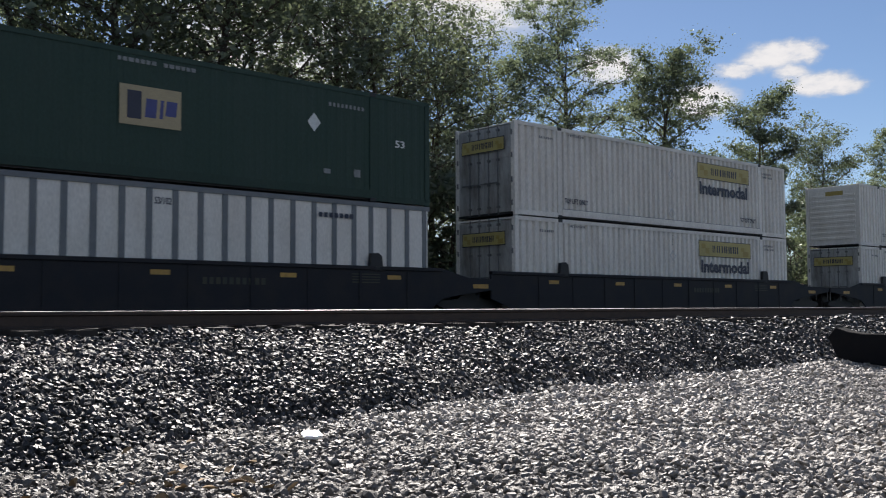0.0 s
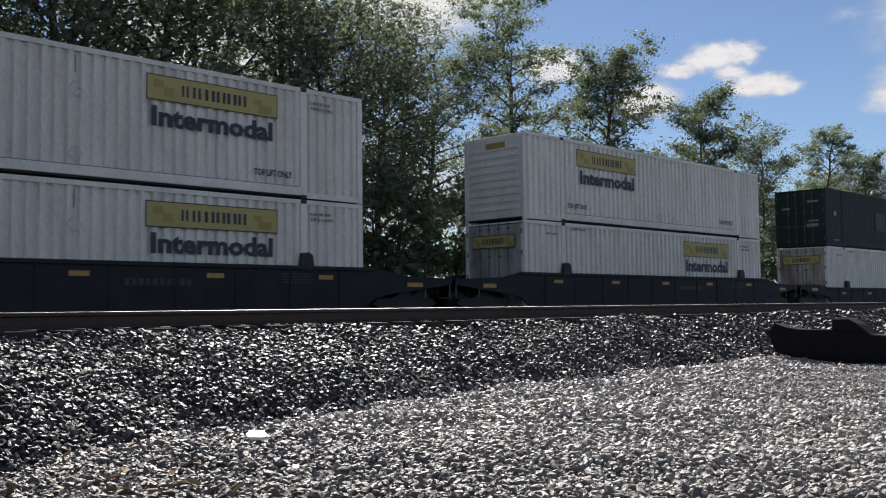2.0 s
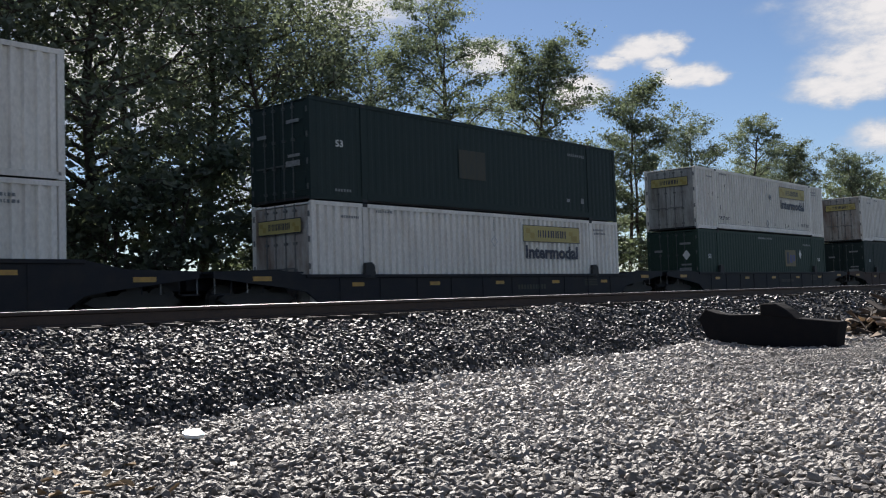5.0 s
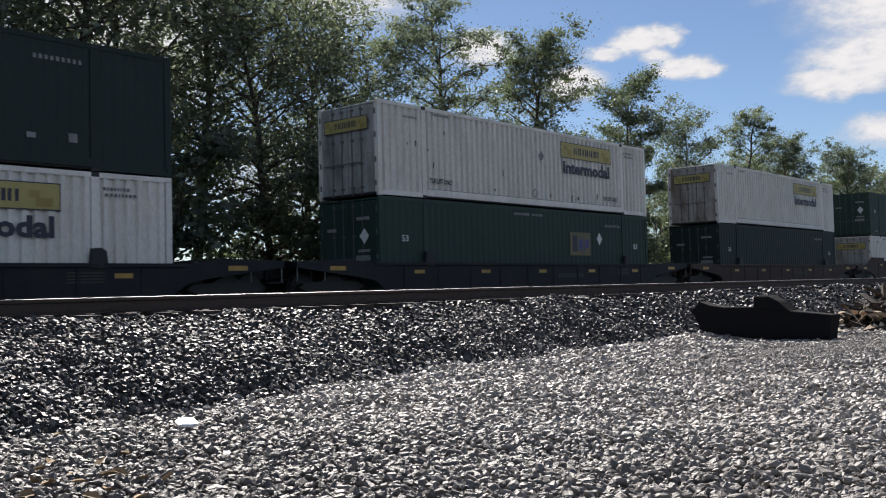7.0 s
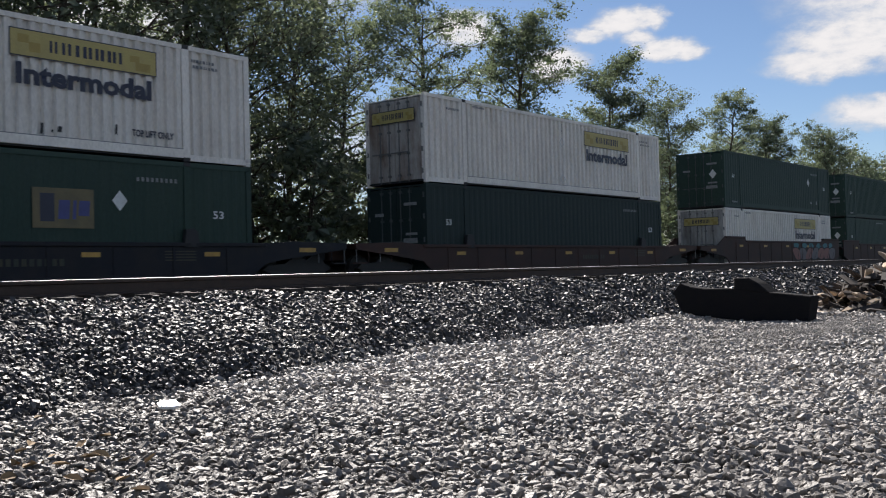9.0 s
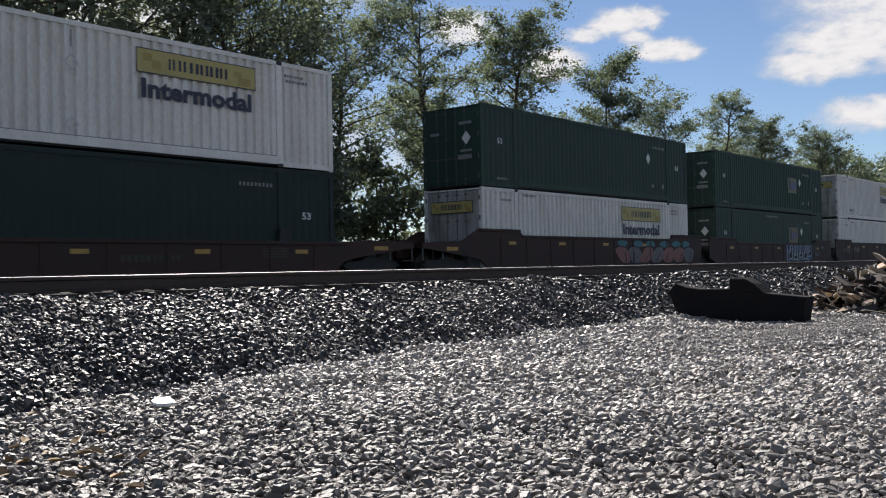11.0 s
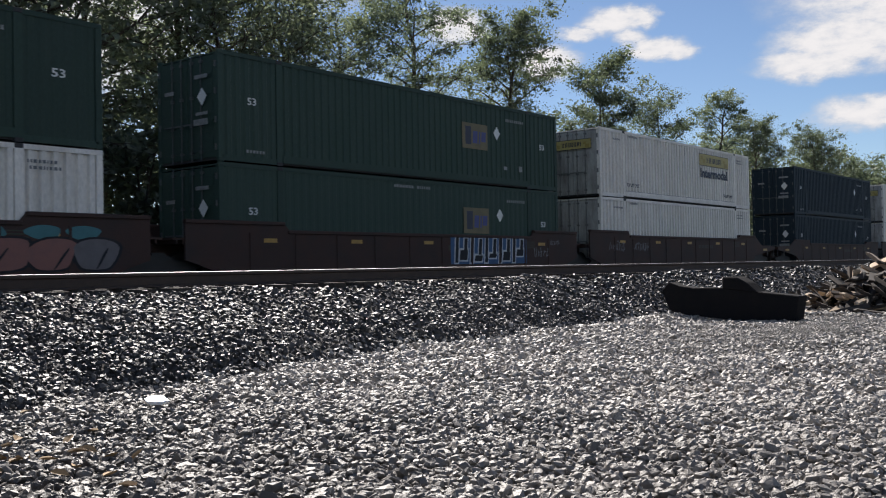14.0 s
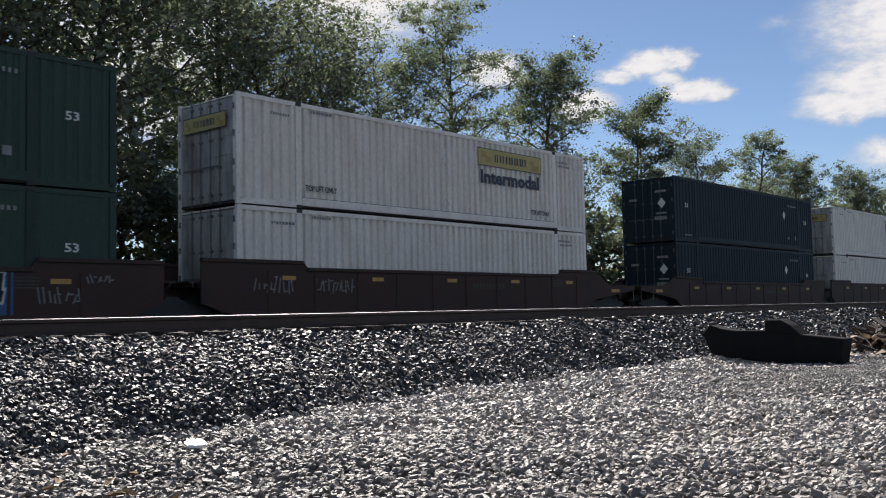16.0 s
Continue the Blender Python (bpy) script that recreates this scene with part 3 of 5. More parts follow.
def build_tree(label, height, spread, first, boughs, leaves, leaf, leaf_mat, seed, clump=0.55, flat=0.6, name="tree", stems=1, droop=0.0, core=0.26, core_leaf=2.2):
    rnd = random.Random(seed)
    rng = np.random.default_rng(seed)
    tree = thing(name, label, name)
    bm = bmesh.new()
    tips = []
    for s in range(stems):
        base = Vector((rnd.uniform(-.5, .5), rnd.uniform(-.5, .5), -0.3)) if stems > 1 else Vector((0, 0, -0.3))
        lean = Vector((rnd.uniform(-.12, .12), rnd.uniform(-.12, .12), 1))
        hs = height * rnd.uniform(0.8, 1.0) if s else height
        axis, p = [], base.copy()
        for i in range(10):
            axis.append(p.copy())
            p = p + lean * hs / 9.6 + Vector((rnd.uniform(-.22, .22), rnd.uniform(-.22, .22), 0)) * hs / 14
        r0 = height * 0.0125 / math.sqrt(stems) + 0.02
        tube(bm, axis, [r0 * (1 - i / 10.5) + 0.012 for i in range(10)], 8)
        count = boughs // stems
        for b in range(count):
            f = first + (1 - first) * (b + rnd.random()) / count
            k = min(f * 9, 8.999)
            start = axis[int(k)].lerp(axis[int(k) + 1], k % 1)
            ang = b * 2.4 + rnd.uniform(-.6, .6)
            rel = (f - first) / (1 - first)
            reach = spread * (0.30 + 0.70 * math.sin(math.pi * (0.14 + 0.68 * rel))) * rnd.uniform(0.65, 1.15)
            rise = reach * rnd.uniform(0.25, 0.75) * (0.5 + rel) - droop * reach
            pts, q = [start], start.copy()
            for j in range(1, 6):
                u = j / 5
                q = start + Vector((math.cos(ang) * reach * u, math.sin(ang) * reach * u, rise * u ** 0.8)) + Vector([rnd.uniform(-.1, .1) * reach * u for _ in range(3)])
                pts.append(q)
            rb = r0 * (1 - f) * 0.55 + 0.022
            tube(bm, pts, [rb * (1 - u / 5.6) for u in range(6)], 4)
            for j in range(2, 6):
                tips.append((pts[j], 0.55 + 0.12 * j))
                for _ in range(2):
                    d = Vector((rnd.gauss(0, 1), rnd.gauss(0, 1), rnd.gauss(0.35, 0.5))).normalized() * reach * rnd.uniform(0.18, 0.42)
                    e = pts[j] + d
                    tube(bm, [pts[j], e], [rb * 0.30 + .004, 0.007], 3)
                    tips.append((e, 1.0))
        tips.append((axis[-1], 0.8))
    # small leaves gathered in clumps about the twigs
    w = np.array([t[1] for t in tips]) * rng.uniform(0.45, 1.4, len(tips))
    pick = rng.choice(len(tips), leaves, p=w / w.sum())
    centre = np.array([t[0][:] for t in tips])[pick]
    csize = rng.uniform(0.5, 1.35, len(tips))[pick]
    # broad leaves added inside the clumps block light and darken their hearts
    broad = rng.random(leaves) < core
    spread_k = np.where(broad, 0.6, 1.0)[:, None]
    pos = centre + np.clip(rng.normal(size=(leaves, 3)), -1.7, 1.7) * spread_k * (np.array([clump, clump, clump * flat]) * csize[:, None])
    pos[:, 2] = np.maximum(pos[:, 2], 0.1)
    # the crown stands centred on the tree's place and reaches its nominal height
    mid, k = np.median(pos, 0), height / np.quantile(pos[:, 2], 0.995)
    fix = Matrix.Diagonal((1, 1, k, 1)) @ Matrix.Translation((-mid[0], -mid[1], 0))
    bmesh.ops.transform(bm, matrix=fix, verts=bm.verts[:])
    pos = (pos - np.array([mid[0], mid[1], 0])) * np.array([1, 1, k])
    part("trunk", bm, BARK, tree, smooth=True)
    a = rng.normal(size=(leaves, 3))
    a[:, 2] *= 0.6
    a /= np.linalg.norm(a, axis=1)[:, None]
    b = rng.normal(size=(leaves, 3))
    b -= (b * a).sum(1)[:, None] * a
    b /= np.linalg.norm(b, axis=1)[:, None]
    ln = (leaf * rng.uniform(0.6, 1.35, leaves) * np.where(broad, core_leaf, 1.0))[:, None]
    c = np.cross(a, b)
    v = np.stack([pos - a * ln * 0.5, pos + b * ln * 0.3 + c * ln * 0.08, pos + a * ln * 0.5, pos - b * ln * 0.3 + c * ln * 0.08], 1).reshape(-1, 3)
    f = np.arange(leaves * 4).reshape(-1, 4)
    f = np.concatenate([f[:, [0, 1, 2]], f[:, [0, 2, 3]]])
    me = bpy.data.meshes.new("crown")
    me.vertices.add(len(v))
    me.vertices.foreach_set("co", v.ravel().astype(np.float32))
    me.loops.add(f.size)
    me.loops.foreach_set("vertex_index", f.ravel().astype(np.int32))
    me.polygons.add(len(f))
    me.polygons.foreach_set("loop_start", np.arange(0, f.size, 3, dtype=np.int32))
    me.update(calc_edges=True)
    me.validate()
    me.shade_flat()
    me.materials.append(leaf_mat)
    ob = new("crown", me)
    ob.parent = tree
    return tree


def tree_at(proto, x, y, height, own, turn, used):
    """Put a tree (or its copy) of the wanted height at a place."""
    k = height / own
    z = float(np.interp(y, PROFILE_Y, PROFILE_Z))
    m = pose(x, y, z, 0, 0, turn)
    ob = proto if proto not in used else copy_thing(proto, m)
    used.add(proto)
    ob.matrix_basis = m @ Matrix.Diagonal((k, k, k, 1))
    return ob


def plant_trees():
    used = set()
    dark = build_tree("tall dense dark green broadleaf tree", 16, 3.7, 0.08, 54, 22000, 0.135, LEAF_LIFTED, 11, 0.56, 0.85, core=0.14)
    dark2 = build_tree("tall dense dark green broadleaf tree", 15, 3.8, 0.08, 54, 22000, 0.135, LEAF_LIFTED, 12, 0.56, 0.85, core=0.14)
    mid = build_tree("leafy mid green tree with a rounded crown", 15, 3.3, 0.20, 42, 30000, 0.105, LEAF_MID, 13, 0.46, 0.70)
    locust = build_tree("airy locust tree with feathery light green foliage", 15, 3.0, 0.40, 34, 27000, 0.09, LEAF_LIGHT, 14, 0.33, 0.55, core=0.14)
    locust2 = build_tree("airy locust tree with feathery light green foliage", 14, 2.2, 0.36, 28, 19000, 0.10, LEAF_LIGHT, 15, 0.30, 0.6, core=0.14)
    round_crown = build_tree("locust tree with a dense rounded dark green crown", 14, 2.55, 0.32, 36, 32000, 0.095, LEAF_MID, 16, 0.42, 0.62)
    forked = build_tree("locust tree with dark forked trunk and layered crown", 13, 2.4, 0.40, 28, 27000, 0.095, LEAF_MID, 19, 0.40, 0.58, stems=2)
    # pale leaf colour here stands in for sunlit crowns under lens flare
    pale = build_tree("tall leafy tree, sun and flare put into its pale green leaves", 16, 3.7, 0.28, 44, 28000, 0.12, LEAF_LIGHT, 21, 0.46, 0.75, core=0.14)
    distant = build_tree("rounded dark green tree at the far end of the line", 14, 3.6, 0.15, 26, 7000, 0.20, LEAF_MID, 20, 0.55, 0.7)
    shrub = build_tree("tangled leafy shrub below the trees", 5, 2.0, 0.05, 20, 3600, 0.15, LEAF_MID, 17, 0.36, 0.7, "shrub", 3)
    shrub2 = build_tree("tangled leafy shrub below the trees", 4.4, 2.0, 0.05, 20, 3600, 0.15, LEAF_LIFTED, 18, 0.38, 0.7, "shrub", 3)
    own = {pale: 16, dark: 16, dark2: 15, mid: 15, locust: 15, locust2: 14, round_crown: 14, forked: 13, distant: 14, shrub: 5, shrub2: 4.4}
    rows = [
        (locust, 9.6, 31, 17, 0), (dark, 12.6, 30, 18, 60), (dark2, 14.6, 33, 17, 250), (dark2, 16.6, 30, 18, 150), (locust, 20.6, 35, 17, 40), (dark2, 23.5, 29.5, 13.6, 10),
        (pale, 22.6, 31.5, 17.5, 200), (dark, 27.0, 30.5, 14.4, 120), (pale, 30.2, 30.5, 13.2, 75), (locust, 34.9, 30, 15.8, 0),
        (round_crown, 43.3, 30, 15.0, 180), (forked, 53.0, 30, 13.8, 30), (forked, 39.0, 33, 10.0, 220), (mid, 47.5, 33, 9.5, 220),
        (mid, 60.4, 30, 12.2, 45), (locust2, 70.8, 30, 14.1, 10), (round_crown, 65.5, 33, 10.0, 80), (round_crown, 79.0, 30, 13.1, 300), (mid, 75.0, 33, 10.8, 140),
        (distant, 86.0, 33, 11.5, 80), (round_crown, 93.4, 30, 13.5, 30), (distant, 100.0, 33, 12.0, 20), (distant, 106.0, 31, 12.4, 145), (distant, 115.0, 32, 12.6, 245), (distant, 124.0, 33, 12.5, 45),
        (distant, 136.0, 33, 13.5, 100), (distant, 150.0, 34, 13.5, 20), (distant, 170.0, 34, 14, 200)]
    for proto, x, y, h, turn in rows:
        tree_at(proto, x, y, h, own[proto], turn, used)
    rnd = random.Random(5)
    for i in range(34):
        x = 2 + i * 3.2 + rnd.uniform(-1.2, 1.2) + max(0, i - 18) * 1.8
        tree_at(rnd.choice((shrub, shrub2)), x, rnd.uniform(26.5, 30), rnd.uniform(3.2, 6.0), 4.7, rnd.uniform(0, 360), used)
    for i in range(6):
        x = 56 + i * 16 + rnd.uniform(-2, 2)
        tree_at(distant, x, rnd.uniform(40, 47), rnd.uniform(8, 10.5), 14, rnd.uniform(0, 360), used)


plant_trees()


# ---- containers ----
LEN, WID, TALL = 16.15, 2.60, 2.90
POSTS = (2.06, 14.17)
FACE = -WID / 2


def corrugated(bm, x0, x1, z0, z1, y, pitch, depth, sign):
    n = max(1, round((x1 - x0) / pitch))
    p = (x1 - x0) / n
    xs = []
    for i in range(n):
        a = x0 + i * p
        xs += [(a, depth), (a + 0.34 * p, depth), (a + 0.46 * p, 0), (a + 0.88 * p, 0)]
    xs.append((x1, depth))
    low = [bm.verts.new((x, y + sign * d, z0)) for x, d in xs]
    high = [bm.verts.new((x, y + sign * d, z1)) for x, d in xs]
    for i in range(len(xs) - 1):
        bm.faces.new((low[i], low[i + 1], high[i + 1], high[i]) if sign > 0 else (low[i + 1], low[i], high[i], high[i + 1]))


def build_container(label, paint, door_paint, nose=False, bar_mat=None, pitch=0.285, depth=0.08, trim=None, group=""):
    """A 53-foot domestic container; its origin is at the bottom of its -X end."""
    c = thing("shipping_container", label, "container", group)
    trim = trim or paint
    bar_mat = bar_mat or (BAR_STEEL if paint is WHITE else GREEN_BAR)
    for sign, name in ((1, "side_wall"), (-1, "side_wall")):
        bm = bmesh.new()
        y = FACE * sign
        spans = ((0.16, POSTS[0] - 0.09), (POSTS[0] + 0.09, POSTS[1] - 0.09), (POSTS[1] + 0.09, LEN - 0.16))
        for a, b in spans:
            corrugated(bm, a, b, 0.14, TALL - 0.10, y + 0.012 * sign, pitch, depth, sign)
        part(name, bm, paint, c)
        bm = bmesh.new()
        box(bm, 0.1, LEN - 0.1, y - 0.006, y + 0.07 * 1, TALL - 0.12, TALL - 0.005) if sign > 0 else box(bm, 0.1, LEN - 0.1, y - 0.07, y + 0.006, TALL - 0.12, TALL - 0.005)
        part("top_rail", bm, trim, c)
        bm = bmesh.new()
        lo, hi = (y - 0.006, y + 0.08) if sign > 0 else (y - 0.08, y + 0.006)
        box(bm, POSTS[0] + 0.1, POSTS[1] - 0.1, lo - 0.02 * (sign > 0), hi + 0.02 * (sign < 0), 0.09, 0.30)
        box(bm, 0.1, POSTS[0] - 0.1, lo, hi, 0.03, 0.18)
        box(bm, POSTS[1] + 0.1, LEN - 0.1, lo, hi, 0.03, 0.18)
        part("bottom_rail", bm, trim, c)
        if sign > 0 and paint is WHITE:
            # dark strip painted as the shadow line along the rail's upper edge
            bars("rail_shade_line", [(POSTS[0] + 0.1, POSTS[1] - 0.1, 0.302, 0.322)], y - 0.003, POST_GREY, c, "dark painted line standing in for shade above the rail")
        for x in POSTS:
            bm = bmesh.new()
            box(bm, x - 0.10, x + 0.10, lo - 0.004 * (sign > 0), hi + 0.004 * (sign < 0), 0.10, TALL - 0.10)
            part("lift_post", bm, trim, c)
            for z in (0.0, TALL - 0.11):
                bm = bmesh.new()
                box(bm, x - 0.10, x + 0.10, lo - 0.012 * (sign > 0), hi + 0.012 * (sign < 0), z, z + 0.11, bevel=0.012)
                part("lift_casting", bm, RUBBER, c, "black steel lifting casting")
        for x in (0.0, LEN - 0.16):
            bm = bmesh.new()
            box(bm, x, x + 0.16, lo, hi + 0.06 * (sign > 0), 0.11, TALL - 0.1) if sign > 0 else box(bm, x, x + 0.16, lo - 0.06, hi, 0.11, TALL - 0.1)
            part("corner_post", bm, trim, c)
            for z in (0.0, TALL - 0.115):
                bm = bmesh.new()
                box(bm, x - 0.004, x + 0.165, lo - 0.004, hi + 0.004, z, z + 0.115, bevel=0.01)
                part("corner_casting", bm, trim, c)
    bm = bmesh.new()
    n = 56
    for i in range(n):
        a = 0.1 + (LEN - 0.2) * i / n
        b = 0.1 + (LEN - 0.2) * (i + 1) / n
        box(bm, a + 0.03, b - 0.03, FACE + 0.06, -FACE - 0.06, TALL - 0.05, TALL - 0.02)
    box(bm, 0.06, LEN - 0.06, FACE + 0.05, -FACE - 0.05, TALL - 0.08, TALL - 0.045)
    part("roof", bm, paint, c)
    bm = bmesh.new()
    box(bm, 0.05, LEN - 0.05, FACE + 0.05, -FACE - 0.05, 0.05, 0.13)
    part("floor", bm, RUBBER, c)
    # ends
    for end in (0, 1):
        flip = Matrix.Translation((LEN / 2, 0, 0)) @ Matrix.Rotation(math.pi * end, 4, "Z") @ Matrix.Translation((-LEN / 2, 0, 0))
        if (end == 0) == nose:
            bm = bmesh.new()
            box(bm, 0.03, 0.08, FACE + 0.08, -FACE - 0.08, 0.1, TALL - 0.08, flip)
            part("nose_wall", bm, door_paint, c)
            for i in range(9):
                bm = bmesh.new()
                z = 0.35 + i * 0.25
                box(bm, -0.012, 0.03, FACE + 0.2, -FACE - 0.2, z, z + 0.12, flip, bevel=0.01)
                part("nose_rib", bm, door_paint, c)
            continue
        for s in (-1, 1):
            bm = bmesh.new()
            lo, hi = sorted((s * 0.012, s * 1.19))
            box(bm, 0.02, 0.07, lo, hi, 0.12, TALL - 0.12, flip, bevel=0.008)
            for k in range(5):
                z = 0.3 + k * 0.5
                box(bm, 0.006, 0.02, lo + 0.12, hi - 0.12, z, z + 0.32, flip)
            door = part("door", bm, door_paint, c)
            for y in (0.22, 0.62):
                bm = bmesh.new()
                cyl(bm, flip @ Vector((-0.025, s * y, 0.06)), flip @ Vector((-0.025, s * y, TALL - 0.06)), 0.019, n=8)
                for z in (0.25, 0.95, 1.7, TALL - 0.28):
                    box(bm, -0.05, 0.02, s * y - 0.05, s * y + 0.05, z, z + 0.07, flip)
                box(bm, -0.06, -0.03, s * y - 0.02, s * y + 0.34, 1.02, 1.06, flip)
                part("locking_bar", bm, bar_mat, door, "steel door locking bar")
            for z in (0.3, 1.0, 1.75, 2.45):
                bm = bmesh.new()
                cyl(bm, flip @ Vector((-0.01, s * 1.2, z)), flip @ Vector((-0.01, s * 1.2, z + 0.16)), 0.03, n=8)
                part("hinge", bm, bar_mat, door)
    return c


def bars(name, rects, y, mat, parent, label="", end=False, slant=0.0):
    """Painted marks: flat rectangles (x0, x1, z0, z1) on a side, or on the -X end."""
    bm = bmesh.new()
    for x0, x1, z0, z1 in rects:
        q = [(x0, z0), (x1, z0), (x1 + slant, z1), (x0 + slant, z1)]
        bm.faces.new([bm.verts.new((y, -a, b) if end else (a, y, b)) for a, b in q])
    return part(name, bm, mat, parent, label)


def each_bar(name, rects, y, mat, parent, label="", end=False, slant=0.0):
    for r in rects:
        bars(name, [r], y, mat, parent, label, end, slant)


def brand_panel(c, x0, x1, z0, z1, end=False):
    """Yellow brand panel with plain dark shapes."""
    y = FACE - 0.010 if not end else -0.064
    w, h = x1 - x0, z1 - z0
    p = bars("sign_panel", [(x0, x1, z0, z1)], y, NAVY, c, "yellow brand panel with dark border and shapes", end)
    t = 0.025
    bars("panel_field", [(x0 + t, x1 - t, z0 + t, z1 - t)], y - 0.003, YELLOW, p, "yellow painted field", end)
    each_bar("scroll_shape", [(x0 + 0.05 * w, x0 + 0.12 * w, z0 + 0.5 * h, z0 + 0.8 * h), (x0 + 0.12 * w, x0 + 0.19 * w, z0 + 0.2 * h, z0 + 0.55 * h),
                              (x0 + 0.84 * w, x0 + 0.95 * w, z0 + 0.12 * h, z0 + 0.45 * h), (x0 + 0.80 * w, x0 + 0.87 * w, z0 + 0.45 * h, z0 + 0.7 * h)], y - 0.006, OCHRE, p, "", end)
    marks = []
    a = x0 + 0.25 * w
    for wd, gap in ((0.05, 0.03), (0.06, 0.03), (0.075, 0.012), (0.07, 0.012), (0.075, 0.012), (0.065, 0.012)):
        stroke = 0.34 * wd * w
        marks += [(a, a + stroke, z0 + 0.28 * h, z0 + 0.72 * h), (a + wd * w - stroke, a + wd * w, z0 + 0.28 * h, z0 + 0.72 * h)]
        a += (wd + gap) * w
    each_bar("brand_shape", marks, y - 0.006, NAVY, p, "", end)
    return p


def lettered(c, x0=9.75, low=False):
    """The big brand panel, the word under it and the small stencils of a white container."""
    brand_panel(c, x0, x0 + 3.6, 1.98, 2.58)
    words("lettering", "Intermodal", x0 + 0.13, x0 + 3.45, 1.38, 1.86, FACE - 0.012, NAVY, c, 0.04)


def diamonds(c, mat):
    """Placard holders and a drain slot at mid length."""
    for z in (0.55, 1.95):
        bm = bmesh.new()
        o = [(-.19, 0), (0, -.2), (.19, 0), (0, .2)]
        a = [bm.verts.new((8.1 + u, FACE - 0.012, z + w)) for u, w in o]
        b = [bm.verts.new((8.1 + u * .72, FACE - 0.016, z + w * .72)) for u, w in o]
        for k in range(4):
            bm.faces.new((a[k], a[(k + 1) % 4], b[(k + 1) % 4], b[k]))
        part("placard_holder", bm, mat, c, "empty diamond placard holder")
    bars("drain_slot", [(8.085, 8.115, 2.30, 2.68)], FACE - 0.011, POST_GREY, c, "dark vertical slot")


def stencils(c, near, far):
    for a in (near, far):
        if a is not None:
            words("stencil", "TOP LIFT ONLY", a, a + 1.15, 0.50, 0.67, FACE - 0.012, NAVY, c, 0.03)


def small_marks(c, mat, seed):
    """Unreadable small lettering near the top, as bars."""
    rnd = random.Random(seed)
    rects = []
    for a, z in ((2.5, 2.66), (14.35, 2.5), (14.4, 2.36), (1.1, 2.45)):
        x = a
        for _ in range(8):
            wd = rnd.uniform(0.03, 0.09)
            rects.append((x, x + wd, z, z + 0.075))
            x += wd + 0.035
    tagged(bars("small_marking", rects, FACE - 0.011, mat, c), kind="stuff")


def green_marks(c, logo=None, diamond=12.3, near53=True, far53=True, notice=None, panel=None):
    if notice is not None:
        rnd = random.Random(int(notice * 10))
        line, x = [], notice
        while x < notice + 1.75:
            wd = rnd.uniform(0.07, 0.12)
            if not notice + 0.85 < x < notice + 1.05:
                line.append((x, x + wd, 2.60, 2.69))
            x += wd + 0.035
        tagged(bars("small_marking", line, FACE - 0.011, LABEL_GREY, c, "faint worn line of small lettering"), kind="stuff")
    if logo is not None:
        p = bars("sign_panel", [(logo, logo + 1.44, 1.22, 2.10)], FACE - 0.010, panel or TAN, c, "tan brand panel with dark and blue shapes")
        y = FACE - 0.013
        each_bar("brand_shape", [(logo + .17, logo + .50, 1.36, 1.98)], y, NAVY, p, "dark block shape")
        each_bar("brand_shape", [(logo + .58, logo + .84, 1.42, 1.84), (logo + .92, logo + 1.0, 1.42, 1.84), (logo + 1.06, logo + 1.32, 1.5, 1.84)], y, BLUE, p, "blue block shape", False, 0.03)
    if diamond is not None:
        bm = bmesh.new()
        bm.faces.new([bm.verts.new((diamond + a, FACE - 0.011, 1.88 + b)) for a, b in ((-.2, 0), (0, -.24), (.2, 0), (0, .24))])
        part("placard", bm, LETTER_WHITE, c, "white diamond placard")
    if near53:
        words("stencil", "53", 0.95, 1.25, 1.55, 1.75, FACE - 0.012, LETTER_WHITE, c, 0.02)
    if far53:
        words("stencil", "53", 14.92, 15.25, 1.52, 1.72, FACE - 0.012, LETTER_WHITE, c, 0.02)
    fine = bars("small_marking", [(12.75 + i * 0.13, 12.82 + i * 0.13, 2.36, 2.46) for i in range(9)] + [(0.9 + i * .11, 0.97 + i * .11, 0.28, 0.36) for i in range(6)] +
         [(12.6, 12.8, 0.62, 0.74), (13.55, 13.75, 0.6, 0.8)], FACE - 0.011, LABEL_GREY, c)
    tagged(fine, kind="stuff")
    if diamond is not None:
        bm = bmesh.new()
        bm.faces.new([bm.verts.new((-0.066, -(0.72 + a), 1.72 + b)) for a, b in ((-.2, 0), (0, -.24), (.2, 0), (0, .24))])
        part("placard", bm, LETTER_WHITE, c, "white diamond placard")
    # labels on the door end
    each_bar("placard", [(0.35, 0.95, 0.98, 1.14), (0.45, 0.95, 1.24, 1.32), (-0.9, -0.5, 1.9, 2.0), (0.4, 0.95, 2.2, 2.3)], -0.064, LABEL_GREY, c, "", True)


